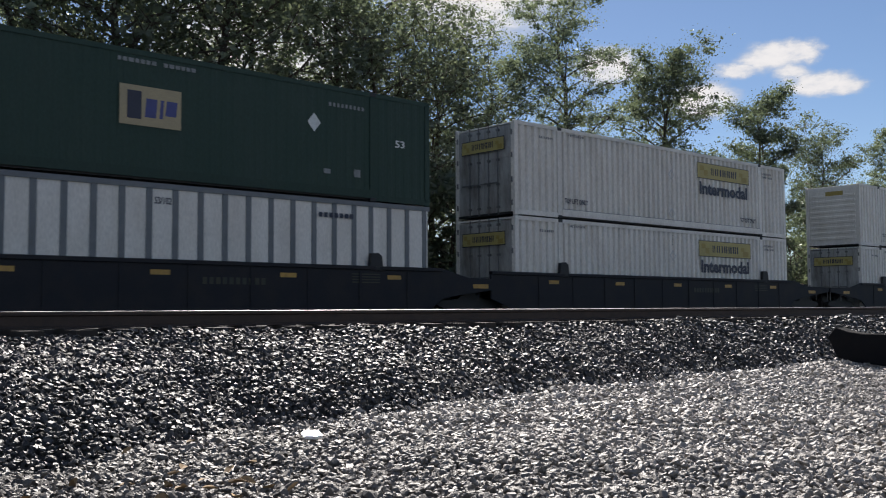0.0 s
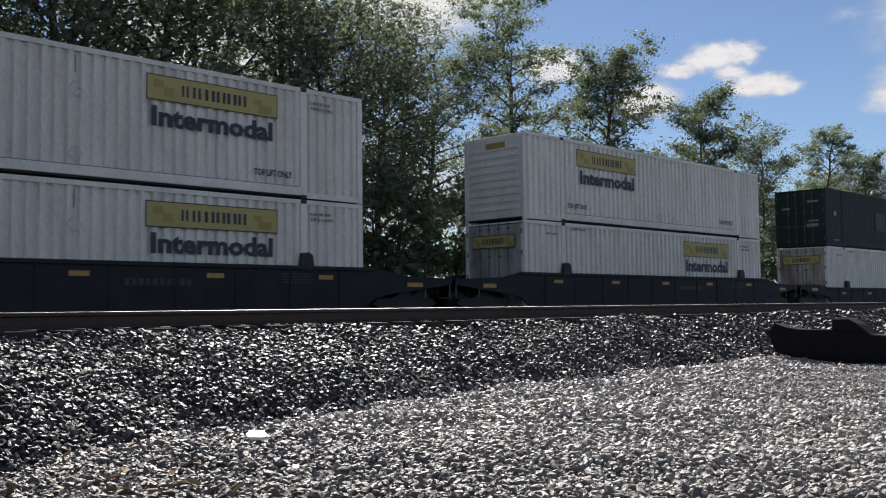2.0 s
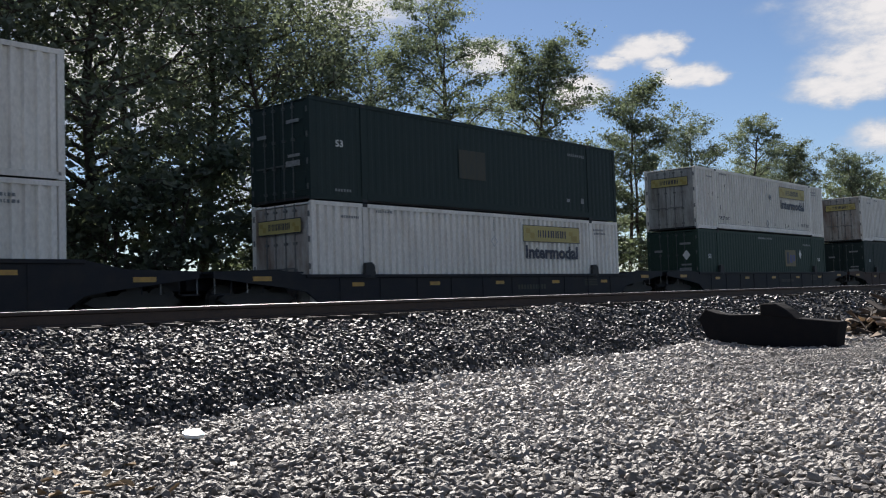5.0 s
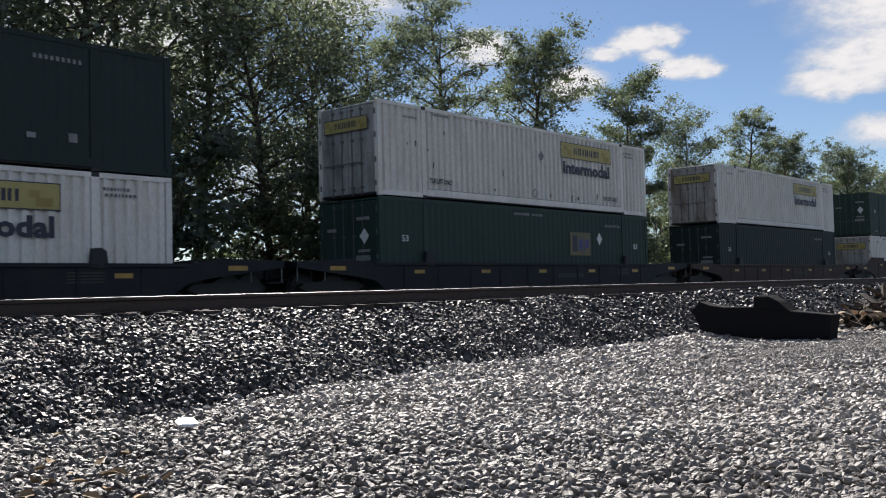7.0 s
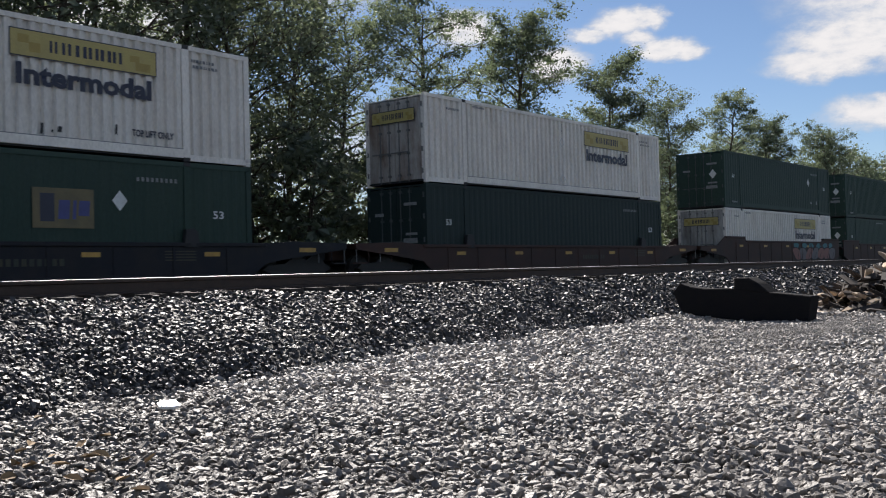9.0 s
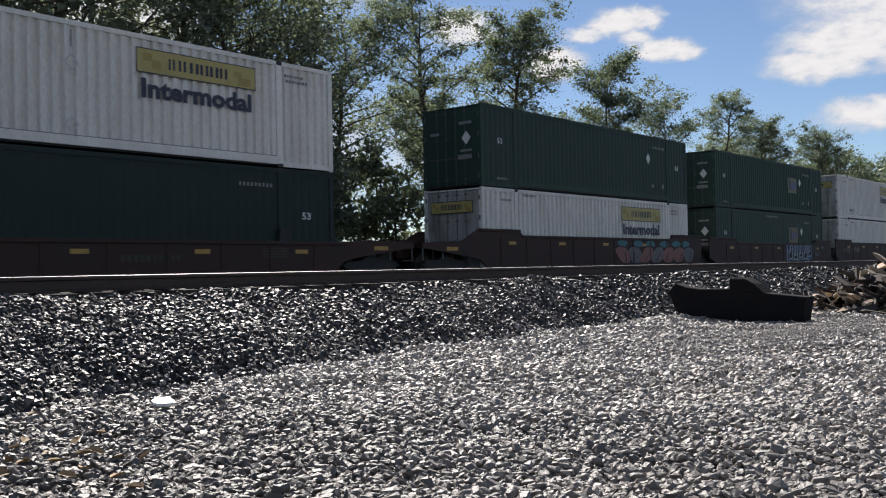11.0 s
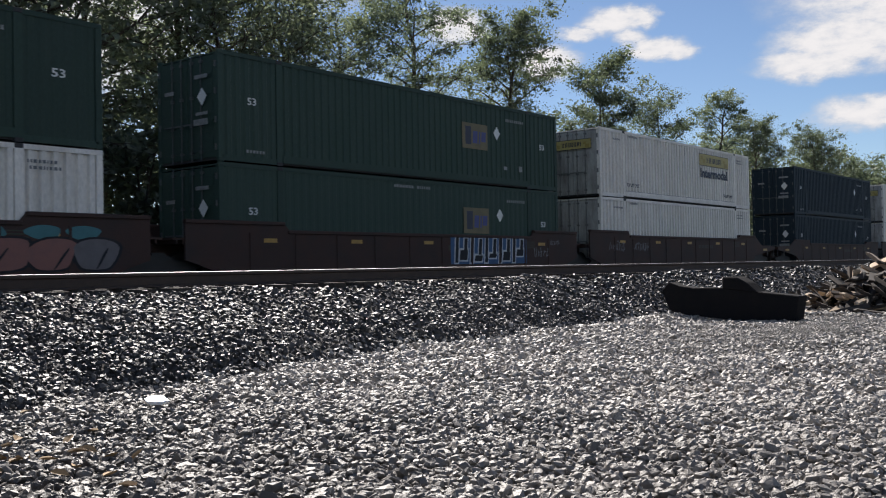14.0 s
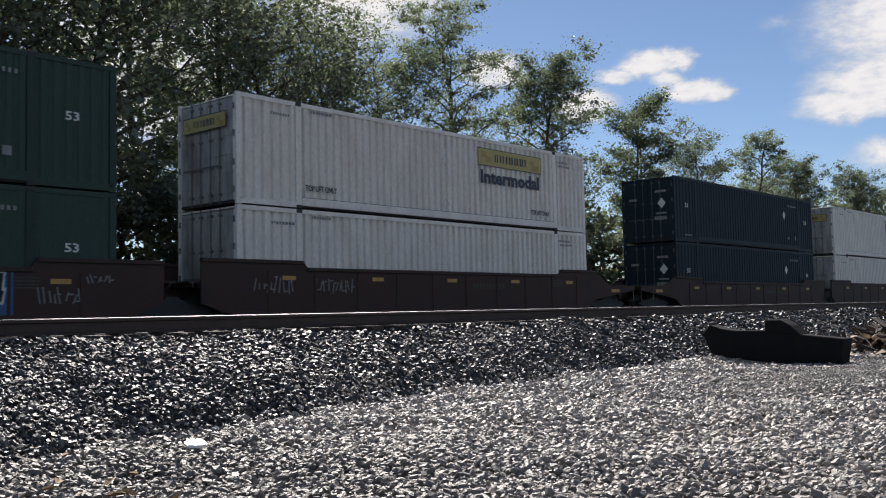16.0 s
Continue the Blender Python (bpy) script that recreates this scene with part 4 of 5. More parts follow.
def ribbed_container(label):
    """The white plate container with outside posts."""
    c = thing("shipping_container", label, "container")
    bm = bmesh.new()
    box(bm, 0.05, LEN - 0.05, FACE + 0.035, -FACE - 0.035, 0.1, TALL - 0.06)
    part("body", bm, WHITE, c)
    for y in (FACE, -FACE - 0.06):
        for z0, z1, nm in ((TALL - 0.12, TALL, "top_rail"), (0.05, 0.2, "bottom_rail")):
            bm = bmesh.new()
            box(bm, 0, LEN, y - 0.004, y + 0.064, z0, z1)
            part(nm, bm, POST_GREY if nm == "top_rail" else WHITE, c)
        for x in [5.49 + k * 0.6215 for k in range(-9, 14)] + [14.12, 14.73, 15.35, 15.97, 0.06]:
            bm = bmesh.new()
            box(bm, x - 0.07, x + 0.07, y, y + 0.06, 0.2, TALL - 0.12, bevel=0.01)
            part("wall_post", bm, POST_GREY, c, "dark grey wall post")
    words("stencil", "53/102", 8.10, 8.50, 2.44, 2.60, FACE - 0.012 + 0.035, NAVY, c, 0.02)
    tagged(bars("small_marking", [(12.45 + i * 0.16, 12.56 + i * 0.16, 2.42, 2.54) for i in range(7)], FACE - 0.008, NAVY, c), kind="stuff")
    return c


def build_containers():
    """All boxes of the train as (object, stack, level)."""
    out = []
    white_label = "white corrugated steel container with yellow brand panel"
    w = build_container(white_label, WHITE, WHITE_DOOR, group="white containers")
    lettered(w)
    small_marks(w, POST_GREY, 1)
    diamonds(w, HOLDER)
    brand_panel(w, -0.95, 0.95, 2.02, 2.45, True)
    far = pose(0, 200, 0)
    upper = copy_thing(w, far)
    stencils(upper, 2.28, 12.65)
    nose = build_container("white corrugated container with ribbed nose end", WHITE, WHITE, nose=True, group="white containers")
    brand_panel(nose, 2.86, 6.5, 1.98, 2.58)
    words("lettering", "Intermodal", 3.05, 6.37, 1.38, 1.86, FACE - 0.012, NAVY, nose, 0.04)
    stencils(nose, 2.3, 12.6)
    diamonds(nose, HOLDER)
    bars("placard", [(-0.3, 0.55, 2.42, 2.62)], -0.02, OCHRE, nose, "", True)
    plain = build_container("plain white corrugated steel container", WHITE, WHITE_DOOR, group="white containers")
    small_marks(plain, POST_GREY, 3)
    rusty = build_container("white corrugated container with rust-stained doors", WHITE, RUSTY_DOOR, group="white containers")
    lettered(rusty)
    small_marks(rusty, POST_GREY, 4)
    diamonds(rusty, HOLDER)
    brand_panel(rusty, -0.95, 0.95, 2.02, 2.45, True)
    smooth = dict(pitch=0.30, depth=0.012)
    g_a = build_container("dark green smooth-sided container with tan brand panel", GREEN, GREEN, group="green containers", **smooth)
    green_marks(g_a, 7.25, 12.3, notice=7.2)
    g_d = build_container("blackish green smooth-sided container", BLUE_BLACK, BLUE_BLACK, group="green containers", **smooth)
    green_marks(g_d, None, None, True, False)
    bars("sign_panel", [(6.38, 7.75, 1.05, 2.0)], FACE - 0.01, FADED, g_d, "faded dull ochre brand panel")
    g_e = build_container("dark green container with tan brand panel and placard", GREEN, GREEN, group="green containers", **smooth)
    green_marks(g_e, 10.2, 12.3, notice=6.7, panel=DULL_TAN)
    g_f = build_container("dark green smooth-sided container", BLUE_BLACK, BLUE_BLACK, group="green containers", **smooth)
    green_marks(g_f, None, None, True, True)
    g_g = build_container("dark green smooth-sided container with placard", GREEN, GREEN, group="green containers", **smooth)
    green_marks(g_g, None, 12.3)
    g_h = build_container("dark green corrugated container with tan brand panel", GREEN, GREEN, group="green containers", pitch=0.285, depth=0.035)
    green_marks(g_h, 10.2, 12.2, panel=DULL_TAN)
    g_j = build_container("deep blue corrugated container with white placard", NAVY_BOX, NAVY_BOX, group="green containers", pitch=0.285, depth=0.035)
    green_marks(g_j, None, 12.2)
    ribbed = ribbed_container("white plate-sided container with dark grey posts")
    scuffed = copy_thing(upper, far)
    rnd = random.Random(31)
    rects = []
    for a, z in ((1.25, 1.62), (1.62, 1.6), (2.2, 1.5), (2.45, 0.98), (6.1, 1.0), (5.6, 0.45), (8.95, 0.42), (10.4, 0.35), (10.65, 0.4), (10.8, 0.42), (3.0, 2.1), (12.2, 0.5)):
        rects.append((a, a + rnd.uniform(0.04, 0.10), z, z + rnd.uniform(0.06, 0.24)))
    tagged(bars("scuff", rects, FACE - 0.011, RUBBER, scuffed, "small black scuffs", False, 0.02), kind="stuff")
    for cx, cz, hole in ((8.47, 1.91, 0.0), (8.0, 0.52, 0.74)):
        bm = bmesh.new()
        o = [(-.17, 0), (0, -.19), (.17, 0), (0, .19)]
        rim = [bm.verts.new((cx + u, FACE - 0.018, cz + w)) for u, w in o]
        if hole:
            inner = [bm.verts.new((cx + u * hole, FACE - 0.018, cz + w * hole)) for u, w in o]
            for k in range(4):
                bm.faces.new((rim[k], rim[(k + 1) % 4], inner[(k + 1) % 4], inner[k]))
        else:
            bm.faces.new(rim)
        part("placard_holder", bm, POST_GREY, scuffed, "dark grimy diamond placard holder")
    tagged(scuffed, "white corrugated container with yellow panel and black scuffs")
    out += [(g_a, "A", 1), (ribbed, "A", 0), (upper, "B", 1), (w, "B", 0), (nose, "C", 1), (copy_thing(w, far), "C", 0),
            (g_d, "D", 1), (rusty, "D", 0), (scuffed, "E", 1), (g_e, "E", 0), (copy_thing(rusty, far), "F", 1), (g_f, "F", 0),
            (g_g, "G", 1), (copy_thing(w, far), "G", 0), (g_h, "H", 1), (copy_thing(g_e, far), "H", 0), (copy_thing(upper, far), "I", 1), (plain, "I", 0),
            (g_j, "J", 1), (copy_thing(g_j, far), "J", 0), (copy_thing(w, far), "K", 1), (copy_thing(plain, far), "K", 0)]
    return out


# ---- well cars ----
def truck_frame(parent, x):
    """Side frames and bolster of a two-axle truck, and its two wheelsets."""
    sets = []
    for s in (-1, 1):
        bm = bmesh.new()
        o = [(x - 1.25, 0.46), (x - 1.05, 0.58), (x - 0.45, 0.62), (x - 0.3, 0.72), (x + 0.3, 0.72), (x + 0.45, 0.62), (x + 1.05, 0.58), (x + 1.25, 0.46),
             (x + 1.0, 0.36), (x + 0.5, 0.34), (x + 0.28, 0.22), (x - 0.28, 0.22), (x - 0.5, 0.34), (x - 1.0, 0.36)]
        prism(bm, o, s * 1.05 - 0.07, s * 1.05 + 0.07)
        part("truck_side_frame", bm, STEEL_DARK, parent, "greasy cast steel truck side frame")
        for k in (-0.12, 0.0, 0.12):
            bm = bmesh.new()
            cyl(bm, (x + k, s * 1.07, 0.30), (x + k, s * 1.07, 0.55), 0.05, n=8)
            part("spring", bm, STEEL_DARK, parent)
    bm = bmesh.new()
    box(bm, x - 0.2, x + 0.2, -1.1, 1.1, 0.5, 0.8)
    part("bolster", bm, STEEL_DARK, parent)
    for dx in (-0.89, 0.89):
        bm = bmesh.new()
        cyl(bm, (0, -1.05, 0), (0, 1.05, 0), 0.08, n=10)
        for s in (-1, 1):
            cyl(bm, (0, s * 0.70, 0), (0, s * 0.83, 0), 0.42, n=28)
            cyl(bm, (0, s * 0.67, 0), (0, s * 0.70, 0), 0.445, n=28)
            cyl(bm, (0, s * 0.83, 0), (0, s * 0.86, 0), 0.20, n=16)
            for q in range(5):
                a = q * 2 * math.pi / 5
                cyl(bm, (0.29 * math.cos(a), s * 0.829, 0.29 * math.sin(a)), (0.29 * math.cos(a), s * 0.838, 0.29 * math.sin(a)), 0.05, n=8)
        ob = part("wheelset", bm, STEEL_DARK, parent, "dark steel wheels on an axle")
        sets.append((ob, x + dx))
    return sets


def build_well_car(label, paint, mid_top, end_top, trucks, left_end, right_end, brackets, seed):
    """A well car; its origin is at rail height under the -X end of its containers."""
    car = thing("well_car", label, "well car", "well cars")
    rnd = random.Random(seed)
    wheels = []
    ys = 1.40
    xl, xr = (-1.15 if left_end < 1.5 else -0.35), LEN + (1.15 if right_end < 1.5 else 0.35)
    for s in (-1, 1):
        bm = bmesh.new()
        o = [(xl, 0.62), (0.4, 0.12), (LEN - 0.4, 0.12), (xr, 0.62), (xr, end_top), (LEN - 1.85, end_top), (LEN - 2.05, mid_top), (2.25, mid_top), (2.05, end_top), (xl, end_top)]
        prism(bm, o, s * ys - 0.03, s * ys + 0.03)
        part("side_sill", bm, paint, car)
        for a, b, z in ((2.2, LEN - 2.0, mid_top), (xl, 2.08, end_top), (LEN - 1.88, xr, end_top)):
            bm = bmesh.new()
            box(bm, a, b, s * ys - 0.075, s * ys + 0.075, z - 0.09, z + 0.012, bevel=0.015)
            part("top_chord", bm, paint, car)
        bm = bmesh.new()
        box(bm, 0.35, LEN - 0.35, s * ys - 0.07, s * ys + 0.07, 0.10, 0.22, bevel=0.012)
        part("bottom_chord", bm, paint, car)
        for i in range(10):
            x = 0.9 + i * (LEN - 1.8) / 9
            bm = bmesh.new()
            box(bm, x - 0.035, x + 0.035, s * ys - 0.05, s * ys + 0.05, 0.22, mid_top - 0.09)
            part("sill_stiffener", bm, paint, car)
    for i in range(5):
        x = 1.35 + i * 3.3
        bm = bmesh.new()
        z = mid_top - 0.33
        box(bm, x, x + 0.46, -ys - 0.036, -ys - 0.031, z, z + 0.11)
        part("reflector", bm, REFLECTOR, car, "orange-yellow reflective strip")
    fine = bars("small_marking", [(9.2 + i * 0.17, 9.31 + i * 0.17, mid_top - 0.52, mid_top - 0.36) for i in range(10)] + [(13.4, 14.3, mid_top - 0.22 - k * 0.07, mid_top - 0.19 - k * 0.07) for k in range(4)], -ys - 0.036, FADED, car)
    tagged(fine, kind="stuff")
    bm = bmesh.new()
    for i in range(8):
        x = 0.8 + i * (LEN - 1.6) / 7
        box(bm, x - 0.12, x + 0.12, -ys, ys, 0.10, 0.24)
    part("floor_beam", bm, paint, car)
    if brackets:
        for x in POSTS:
            for s in (-1, 1):
                bm = bmesh.new()
                prism(bm, [(x - 0.22, mid_top - 0.1), (x + 0.22, mid_top - 0.1), (x + 0.17, mid_top + 0.28), (x + 0.05, mid_top + 0.36), (x - 0.17, mid_top + 0.34)], s * ys - 0.07, s * ys + 0.05)
                part("container_guide", bm, RUBBER, car, "black steel container guide")
    # end platforms, steps, grab irons
    for side, reach in ((-1, left_end), (1, right_end)):
        x0, x1 = (-0.35 - reach, -0.35) if side < 0 else (LEN + 0.35, LEN + 0.35 + reach)
        bm = bmesh.new()
        box(bm, x0, x1, -0.42, 0.42, 0.70, 1.12, bevel=0.02)
        part("centre_sill", bm, paint, car)
        bm = bmesh.new()
        box(bm, x0 + 0.1, x1 - 0.02, -1.35, 1.35, 1.12, 1.17)
        for i in range(5):
            xx = x0 + 0.2 + i * (x1 - x0 - 0.4) / 4
            box(bm, xx - 0.02, xx + 0.02, -1.36, 1.36, 1.02, 1.12)
        part("end_platform", bm, paint, car)
        for s in (-1, 1):
            edge = x0 + 0.12 if side < 0 else x1 - 0.12
            inner = x1 if side < 0 else x0
            if reach < 1.5:
                continue
            bm = bmesh.new()
            prism(bm, [(inner, 0.62), (inner, end_top), (inner + side * min(reach, 1.1) * 0.9, 1.22), (edge, 1.17), (edge, 1.0), (inner + side * min(reach, 1.0) * 0.6, 0.72)], s * ys - 0.03, s * ys + 0.03)
            part("end_gusset", bm, paint, car)
            if reach > 1.8:
                for k in range(4):
                    xx = edge - side * (0.05 + 0.5 * k)
                    bm = bmesh.new()
                    cyl(bm, (xx, s * 1.38, 0.62), (xx, s * 1.38, 1.15), 0.016, n=6)
                    part("grab_iron", bm, BAR_STEEL if k % 2 == 0 else paint, car)
                bm = bmesh.new()
                box(bm, min(edge, edge - side * 0.5), max(edge, edge - side * 0.5), s * 1.28, s * 1.42 if s > 0 else s * 1.42 + 0.14, 0.58, 0.62) if s > 0 else box(bm, min(edge, edge - side * 0.5), max(edge, edge - side * 0.5), -1.42, -1.28, 0.58, 0.62)
                part("step", bm, paint, car)
                bm = bmesh.new()
                box(bm, edge - side * 1.5 - 0.3, edge - side * 1.5 + 0.3, -ys - 0.036, -ys - 0.031, 0.92, 1.04) if s < 0 else box(bm, edge - side * 1.5 - 0.3, edge - side * 1.5 + 0.3, ys + 0.031, ys + 0.036, 0.92, 1.04)
                part("reflector", bm, REFLECTOR, car)
        tip = x0 if side < 0 else x1
        bm = bmesh.new()
        box(bm, min(tip, tip + side * 0.42), max(tip, tip + side * 0.42), -0.13, 0.13, 0.74, 0.98, bevel=0.03)
        part("coupler", bm, STEEL_DARK, car)
    for x in trucks:
        wheels += truck_frame(car, x)
    return car, wheels


def spray_paint(car, x0, x1, z0, z1, seed, fills, outline, n):
    """Spray-painted shapes on a sill, as plain slanted bars."""
    rnd = random.Random(seed)
    y = -1.4375
    p = None
    if fills:
        q = bars("spray_paint", [(x0 - 0.15, x1 + 0.15, z0, z1)], y, fills[0], car, "faded spray-painted shapes")
        p = q
    w = (x1 - x0) / n
    for i in range(n):
        a = x0 + i * w
        mat = rnd.choice(fills[1:]) if len(fills) > 1 else outline
        for k, (u0, u1, v0, v1) in enumerate(((0.06, 0.30, 0.02, 0.98), (0.34, 0.9, 0.02 + 0.3 * rnd.random(), 0.32 + 0.3 * rnd.random()), (0.62, 0.88, 0.3, 0.95))):
            r = (a + u0 * w, a + u1 * w, z0 + v0 * (z1 - z0), z0 + v1 * (z1 - z0))
            bars("painted_stroke", [(r[0] - 0.03, r[1] + 0.03, r[2] - 0.02, r[3] + 0.03)], y - 0.003 - 0.001 * k, outline, p or car, "", False, 0.06)
            bars("painted_stroke", [(r[0] + 0.02, r[1] - 0.02, r[2] + 0.03, r[3] - 0.03)], y - 0.008 - 0.001 * k, mat, p or car, "", False, 0.06)


def bubble_paint(car, x0, x1, z0, z1, seed):
    """Rounded sprayed shapes, pink and grey with dark outlines over teal puffs."""
    rnd = random.Random(seed)

    def blob(cx, cz, rx, rz, y, mat, power=2.6, lean=0.0, label=""):
        bm = bmesh.new()
        ring = []
        for k in range(20):
            a = 2 * math.pi * k / 20
            c, s = math.cos(a), math.sin(a)
            u = math.copysign(abs(c) ** (2 / power), c) * rx * (1 + 0.12 * math.sin(3 * a + seed + cx))
            w = math.copysign(abs(s) ** (2 / power), s) * rz
            ring.append(bm.verts.new((cx + u + lean * w, y, cz + w)))
        bm.faces.new(ring)
        return part("spray_shape", bm, mat, car, label)

    n = 7
    w = (x1 - x0) / n
    for i in range(6):
        blob(x0 + (i + 0.3 + 0.4 * rnd.random()) * (x1 - x0) / 6, z1 - 0.02, 0.42, 0.16, -1.4365 - 0.0005 * i, PAINT_TEAL, 2.0, 0, "teal sprayed puff")
    for i in range(n):
        cx, cz, h = x0 + (i + 0.5) * w, (z0 + z1) / 2 - 0.05, (z1 - z0) * 0.44
        lean = rnd.uniform(-0.7, 0.8)
        mat = (PAINT_PINK, PAINT_GREY, PAINT_PINK, PAINT_GREY, PAINT_PINK, PAINT_PINK, PAINT_GREY)[i]
        blob(cx, cz, w * 0.60, h, -1.4405 - 0.0008 * i, CAR_BLACK, 2.6, lean, "dark sprayed outline")
        blob(cx, cz, w * 0.52, h * 0.88, -1.447 - 0.0008 * i, mat, 2.6, lean, "sprayed fill")
        blob(cx + rnd.uniform(-0.2, 0.25) * w, cz - 0.25 * h, w * 0.035, h * 0.62, -1.454 - 0.0008 * i, CAR_BLACK, 2.2, lean + 0.5, "dark sprayed stroke")


def scrawl(car, x0, x1, z0, z1, seed, mat):
    """Thin sprayed strokes that form no letters."""
    rnd = random.Random(seed)
    p = None
    x = x0
    while x < x1:
        a, b = rnd.uniform(z0, z0 + 0.3 * (z1 - z0)), rnd.uniform(z0 + 0.6 * (z1 - z0), z1)
        q = bars("spray_stroke", [(x, x + 0.035, a, b)], -1.4375, mat, car, "", False, rnd.uniform(-0.08, 0.12))
        if rnd.random() < 0.6:
            zz = rnd.uniform(a, b)
            bars("spray_stroke", [(x + 0.045, x + rnd.uniform(0.1, 0.2), zz, zz + 0.035)], -1.4385, mat, car)
        x += rnd.uniform(0.09, 0.2)


STACKS = {"A": 1.30, "B": 20.86, "C": 43.84, "D": 67.06, "E": 90.31, "F": 113.52, "G": 136.75, "H": 156.19, "I": 175.68, "J": 199.01, "K": 218.66}
BASE_Z = 6.74 - 2 * TALL - 0.012
CONTAINERS = build_containers()


def build_cars():
    cars = []
    for k, label, paint, mid, end, trucks, le, re, br in (
            ("A", "sooty dark well car", CAR_BLACK, 1.45, 1.45, (-1.75, 17.9), 3.1, 3.1, True),
            ("B", "sooty dark well car", CAR_BLACK, 1.42, 1.42, (-1.75, 17.9), 1.2, 3.1, True),
            ("C", "sooty dark well car", CAR_BLACK, 1.42, 1.42, (-1.75, 17.9), 3.1, 3.1, True),
            ("D", "dusty dark brown well car", CAR_BLACK, 1.08, 1.08, (-1.75, 17.9), 3.1, 3.1, True),
            ("E", "dusty dark brown well car", CAR_BLACK, 1.15, 1.15, (-1.75, 17.9), 3.1, 3.1, True),
            ("F", "dusty dark brown well car", CAR_BROWN, 1.15, 1.15, (-1.75, 17.9), 3.1, 3.1, True),
            ("G", "faded brown well car with pink spray paint", CAR_BROWN, 1.47, 1.67, (-1.75, 17.74), 3.1, 1.2, False),
            ("H", "faded brown well car with blue spray paint", CAR_BROWN, 1.40, 1.62, (17.74,), 1.2, 1.2, False),
            ("I", "faded brown well car with scrawled paint", CAR_BROWN, 1.55, 1.73, (17.9,), 1.2, 3.1, False),
            ("J", "faded brown well car", CAR_BROWN, 1.40, 1.60, (-1.75, 17.9), 3.1, 1.4, False),
            ("K", "faded brown well car", CAR_BROWN, 1.50, 1.65, (17.9,), 1.4, 3.1, False)):
        car, wheels = build_well_car(label + " carrying two stacked containers", paint, mid, end, trucks, le, re, br, ord(k))
        cars.append((car, k, wheels))
        if k == "G":
            bubble_paint(car, 9.1, 16.4, 0.36, 1.26, 3)
        if k == "H":
            spray_paint(car, 9.45, 13.6, 0.42, 1.36, 4, (PAINT_BLUE, CAR_BLACK), PAINT_WHITE, 5)
            scrawl(car, 14.3, 15.2, 0.62, 1.0, 8, PAINT_FAINT)
            scrawl(car, 15.4, 15.9, 1.05, 1.3, 9, PAINT_FAINT)
        if k == "I":
            scrawl(car, 0.4, 1.7, 0.85, 1.3, 5, PAINT_FAINT)
            scrawl(car, 2.5, 3.8, 0.85, 1.3, 6, PAINT_FAINT)
    return cars


CARS = build_cars()


# ---- things on the gravel ----
def build_black_timber():
    """A long tarred timber bundle lying on the gravel, one wedge-shaped piece on top."""
    t = thing("tarred_timber", "long black tarred timbers lying on the gravel", "timber")
    bm = bmesh.new()
    prism(bm, [(0.30, 0.07), (1.32, 0.0), (2.38, -0.02), (2.46, 0.43), (1.75, 0.49), (1.07, 0.56), (0.45, 0.555), (0.16, 0.59), (-0.06, 0.655), (-0.21, 0.50), (-0.10, 0.24), (-0.02, 0.13)], -0.14, 0.14)
    bmesh.ops.bevel(bm, geom=bm.edges[:], offset=0.012, segments=1, affect="EDGES")
    part("beam", bm, TAR, t)
    bm = bmesh.new()
    prism(bm, [(1.05, 0.54), (1.06, 0.745), (1.33, 0.745), (1.52, 0.65), (1.74, 0.475)], -0.16, 0.16)
    bmesh.ops.bevel(bm, geom=bm.edges[:], offset=0.02, segments=1, affect="EDGES")
    part("offcut", bm, TAR, t, "wedge-shaped black offcut")
    a, b = BLACK_A, BLACK_B
    d = b - a
    ang, dip = math.degrees(math.atan2(d.y, d.x)), math.degrees(math.atan2(-d.z, math.hypot(d.x, d.y)))
    t.matrix_basis = pose(a.x, a.y, a.z, 0, dip, ang)
    return t


BLACK_A, BLACK_B = Vector((16.3, 7.75, 0.0)), Vector((15.9, 5.35, 0.0))
build_black_timber()


def build_tie_pile():
    rnd = random.Random(21)
    meshes = {}
    for k in range(6):
        for nm, mat in (("pale", WOOD_PALE), ("dark", WOOD_DARK)):
            bm = bmesh.new()
            ln, w, h = rnd.uniform(0.35, 1.05), rnd.uniform(0.06, 0.17), rnd.uniform(0.02, 0.075)
            cut = rnd.uniform(-0.12, 0.12)
            prism(bm, [(-ln / 2, -h / 2), (ln / 2 + cut, -h / 2), (ln / 2, h * 0.1), (ln / 2 - abs(cut), h / 2), (-ln / 2 + cut, h / 2), (-ln / 2 - 0.05, 0)], -w / 2, w / 2)
            me = bpy.data.meshes.new("broken_tie")
            bm.to_mesh(me)
            bm.free()
            me.materials.append(mat)
            meshes[k, nm] = me
    for i in range(330):
        r = abs(rnd.gauss(0, 1))
        u, v = rnd.gauss(0, 1.05), rnd.gauss(0, 0.85)
        d = math.hypot(u / 1.9, v / 1.6)
        if d > 1.25:
            continue
        top = max(0.06, 1.0 * (1 - d))
        z = rnd.uniform(0.35, 1.0) * top if i % 3 else top
        nm = "pale" if rnd.random() < 0.40 else "dark"
        ob = new("broken_tie", meshes[rnd.randrange(6), nm])
        x, y = PILE.x + u, PILE.y + v
        g = float(ground_z(np.array(x), np.array(y)))
        ob.matrix_basis = pose(x, y, g + z, rnd.gauss(0, 20), rnd.gauss(0, 24), rnd.uniform(0, 360))
        tagged(ob, "split broken wooden railway tie in a heap" if nm == "pale" else "dark weathered piece of wooden tie in a heap", "broken tie", "pile of broken ties")


PILE = Vector((20.3, 5.2, 0))
build_tie_pile()


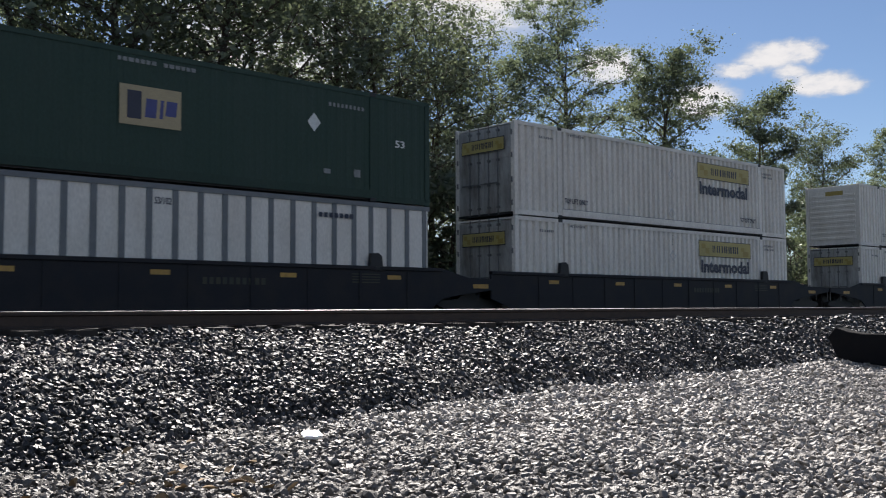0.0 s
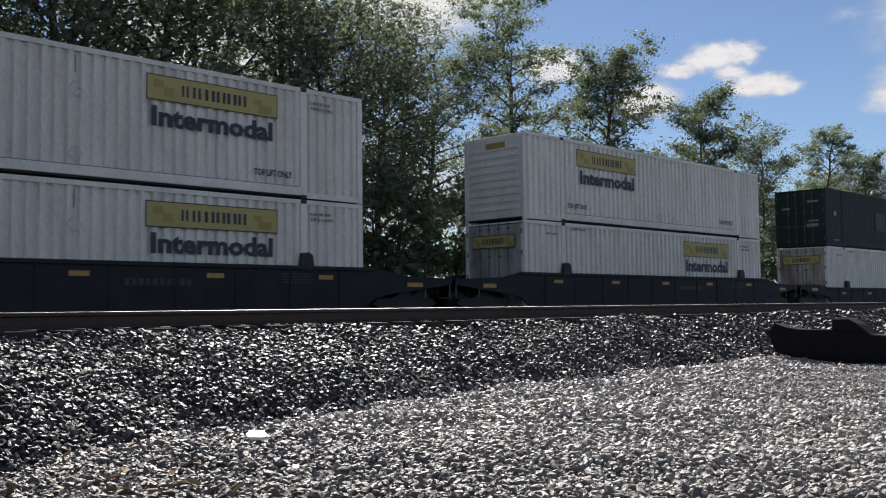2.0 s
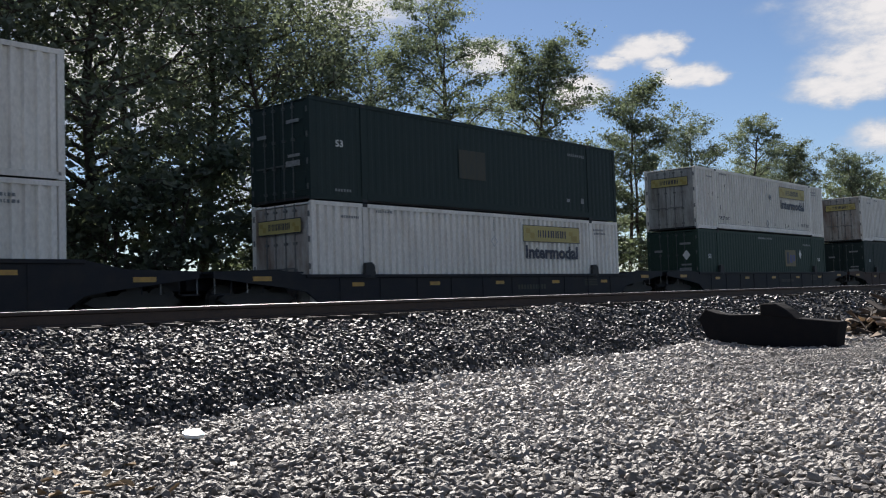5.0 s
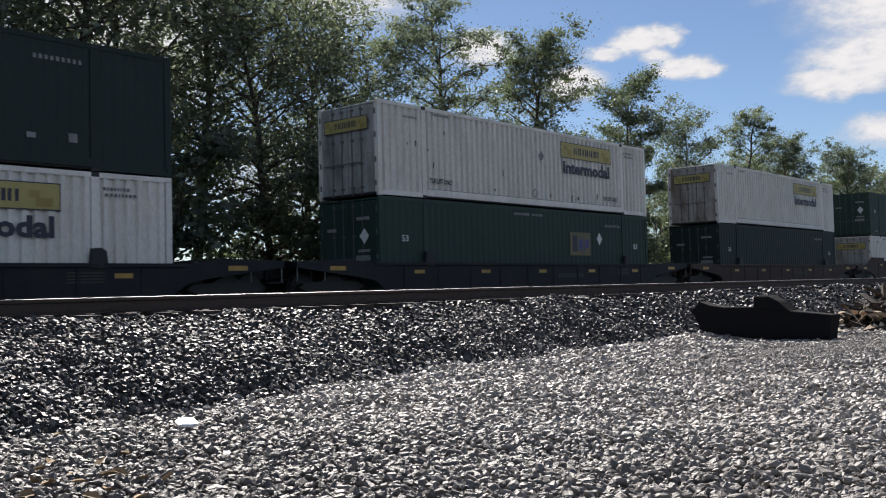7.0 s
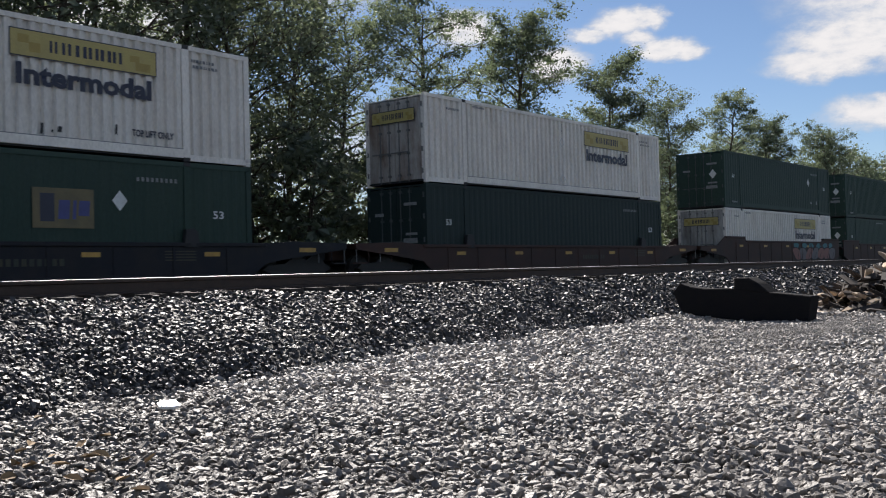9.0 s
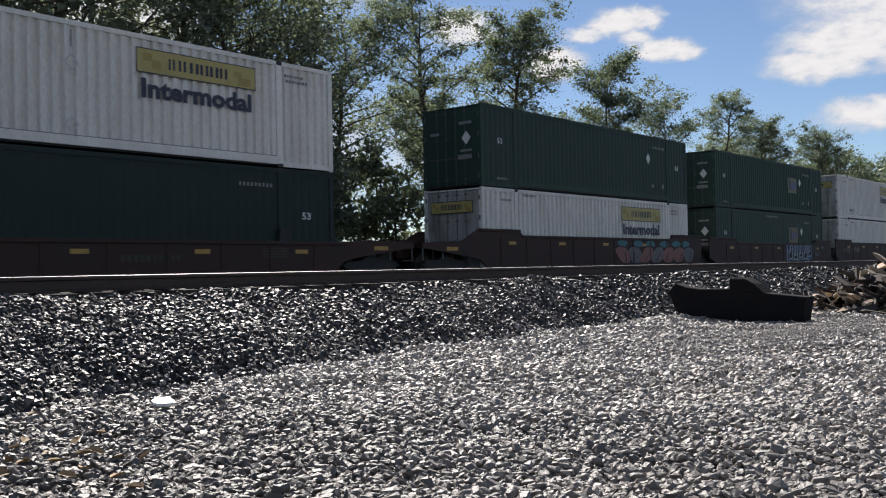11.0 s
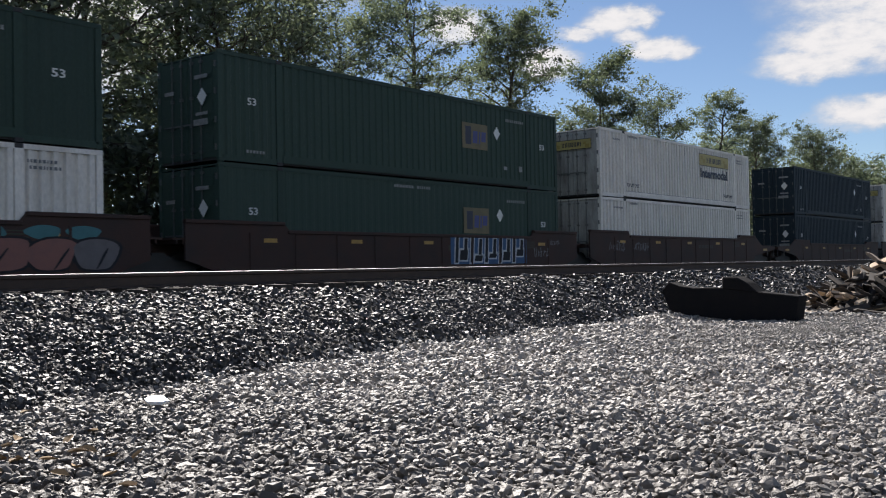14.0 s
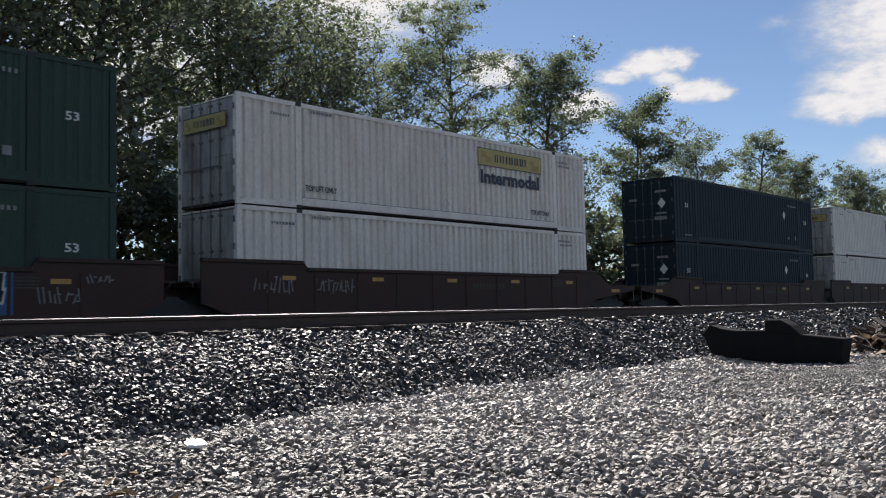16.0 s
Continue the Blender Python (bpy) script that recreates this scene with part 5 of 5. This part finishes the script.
def build_pale_stone():
    """A flat white chip that catches the sun."""
    bm = bmesh.new()
    prism(bm, [(-0.06, -0.03), (-0.02, -0.05), (0.05, -0.035), (0.065, 0.02), (0.02, 0.045), (-0.045, 0.035)], -0.014, 0.014)
    bmesh.ops.bevel(bm, geom=bm.edges[:], offset=0.006, segments=2, affect="EDGES")
    ob = part("white_chip", bm, PALE_STONE)
    x, y = 4.03, 5.91
    up = Vector((-0.11, -0.27, 0.957)).normalized()
    turn = up.to_track_quat("Y", "Z").to_matrix().to_4x4()
    ob.matrix_basis = Matrix.Translation((x, y, float(ground_z(np.array(x), np.array(y))) + 0.085)) @ turn @ Matrix.Diagonal((1.25, 1, 1.3, 1))
    tagged(ob, "shiny white flat chip lying on grey ballast", "chip")


build_pale_stone()


def build_dry_leaves():
    """A few curled tan leaves lying on the stones."""
    rnd = random.Random(9)
    bm = bmesh.new()
    o = [(-0.05, 0), (-0.025, 0.022), (0.015, 0.028), (0.055, 0), (0.015, -0.028), (-0.025, -0.022)]
    vs = [bm.verts.new((x, y, 0.012 * abs(y) / 0.028)) for x, y in o]
    mid = [bm.verts.new((-0.02, 0, -0.004)), bm.verts.new((0.02, 0, -0.004))]
    for f in ((vs[0], mid[0], vs[1]), (vs[1], mid[0], mid[1], vs[2]), (vs[2], mid[1], vs[3]), (vs[3], mid[1], vs[4]), (vs[4], mid[1], mid[0], vs[5]), (vs[5], mid[0], vs[0])):
        bm.faces.new(f)
    me = bpy.data.meshes.new("dry_leaf")
    bm.to_mesh(me)
    bm.free()
    me.materials.append(DRY_LEAF)
    for i in range(26):
        x, y = rnd.gauss(2.75, 0.45), rnd.gauss(5.1, 0.55)
        ob = new("dry_leaf", me)
        ob.matrix_basis = pose(x, y, float(ground_z(np.array(x), np.array(y))) + rnd.uniform(0.035, 0.06), rnd.gauss(0, 25), rnd.gauss(0, 25), rnd.uniform(0, 360))
        tagged(ob, "curled dry tan leaf lying on the stones", "dry leaf", "dry leaves on the ballast")


build_dry_leaves()
scatter_stones()


# ---- what moves ----
# small surges of the train about its even pull: seconds, metres
SURGE_T = [0, 0.5, 1, 1.5, 2, 2.5, 3, 3.5, 4, 4.5, 5, 7.5, 8, 8.5, 9, 11.5, 12, 12.5, 13, 13.5, 14, 14.5, 15, 15.5, 16]
SURGE_X = [0.00, -0.08, -0.06, -0.06, -0.32, 0.01, 0.03, 0.00, 0.00, -0.22, 0.19, -0.07, 0.31, 0.28, -0.07, 0.10, 0.21, 0.09, 0.32, 0.28, -0.06, -0.17, -0.28, -0.14, -0.14]


def shift(t):
    """How far the train has rolled, in metres along x."""
    return -9.772 * t - 0.0504 * t ** 2 + 0.00309 * t ** 3 - 0.000063 * t ** 4 + float(np.interp(t, SURGE_T, SURGE_X))


def motions():
    seconds = [i * 0.5 for i in range(33)]
    for ob, k, level in CONTAINERS:
        walk(ob, [(t, pose(STACKS[k] + shift(t), TRACK_Y, BASE_Z + level * (TALL + 0.012))) for t in seconds])
    fine = [i / 30 for i in range(481)]
    for car, k, wheels in CARS:
        walk(car, [(t, pose(STACKS[k] + shift(t), TRACK_Y, RAIL_TRAIN)) for t in seconds])
        for ob, x in wheels:
            walk(ob, [(t, pose(x, 0, 0.42, 0, math.degrees(shift(t) / 0.42), 0)) for t in fine])


motions()
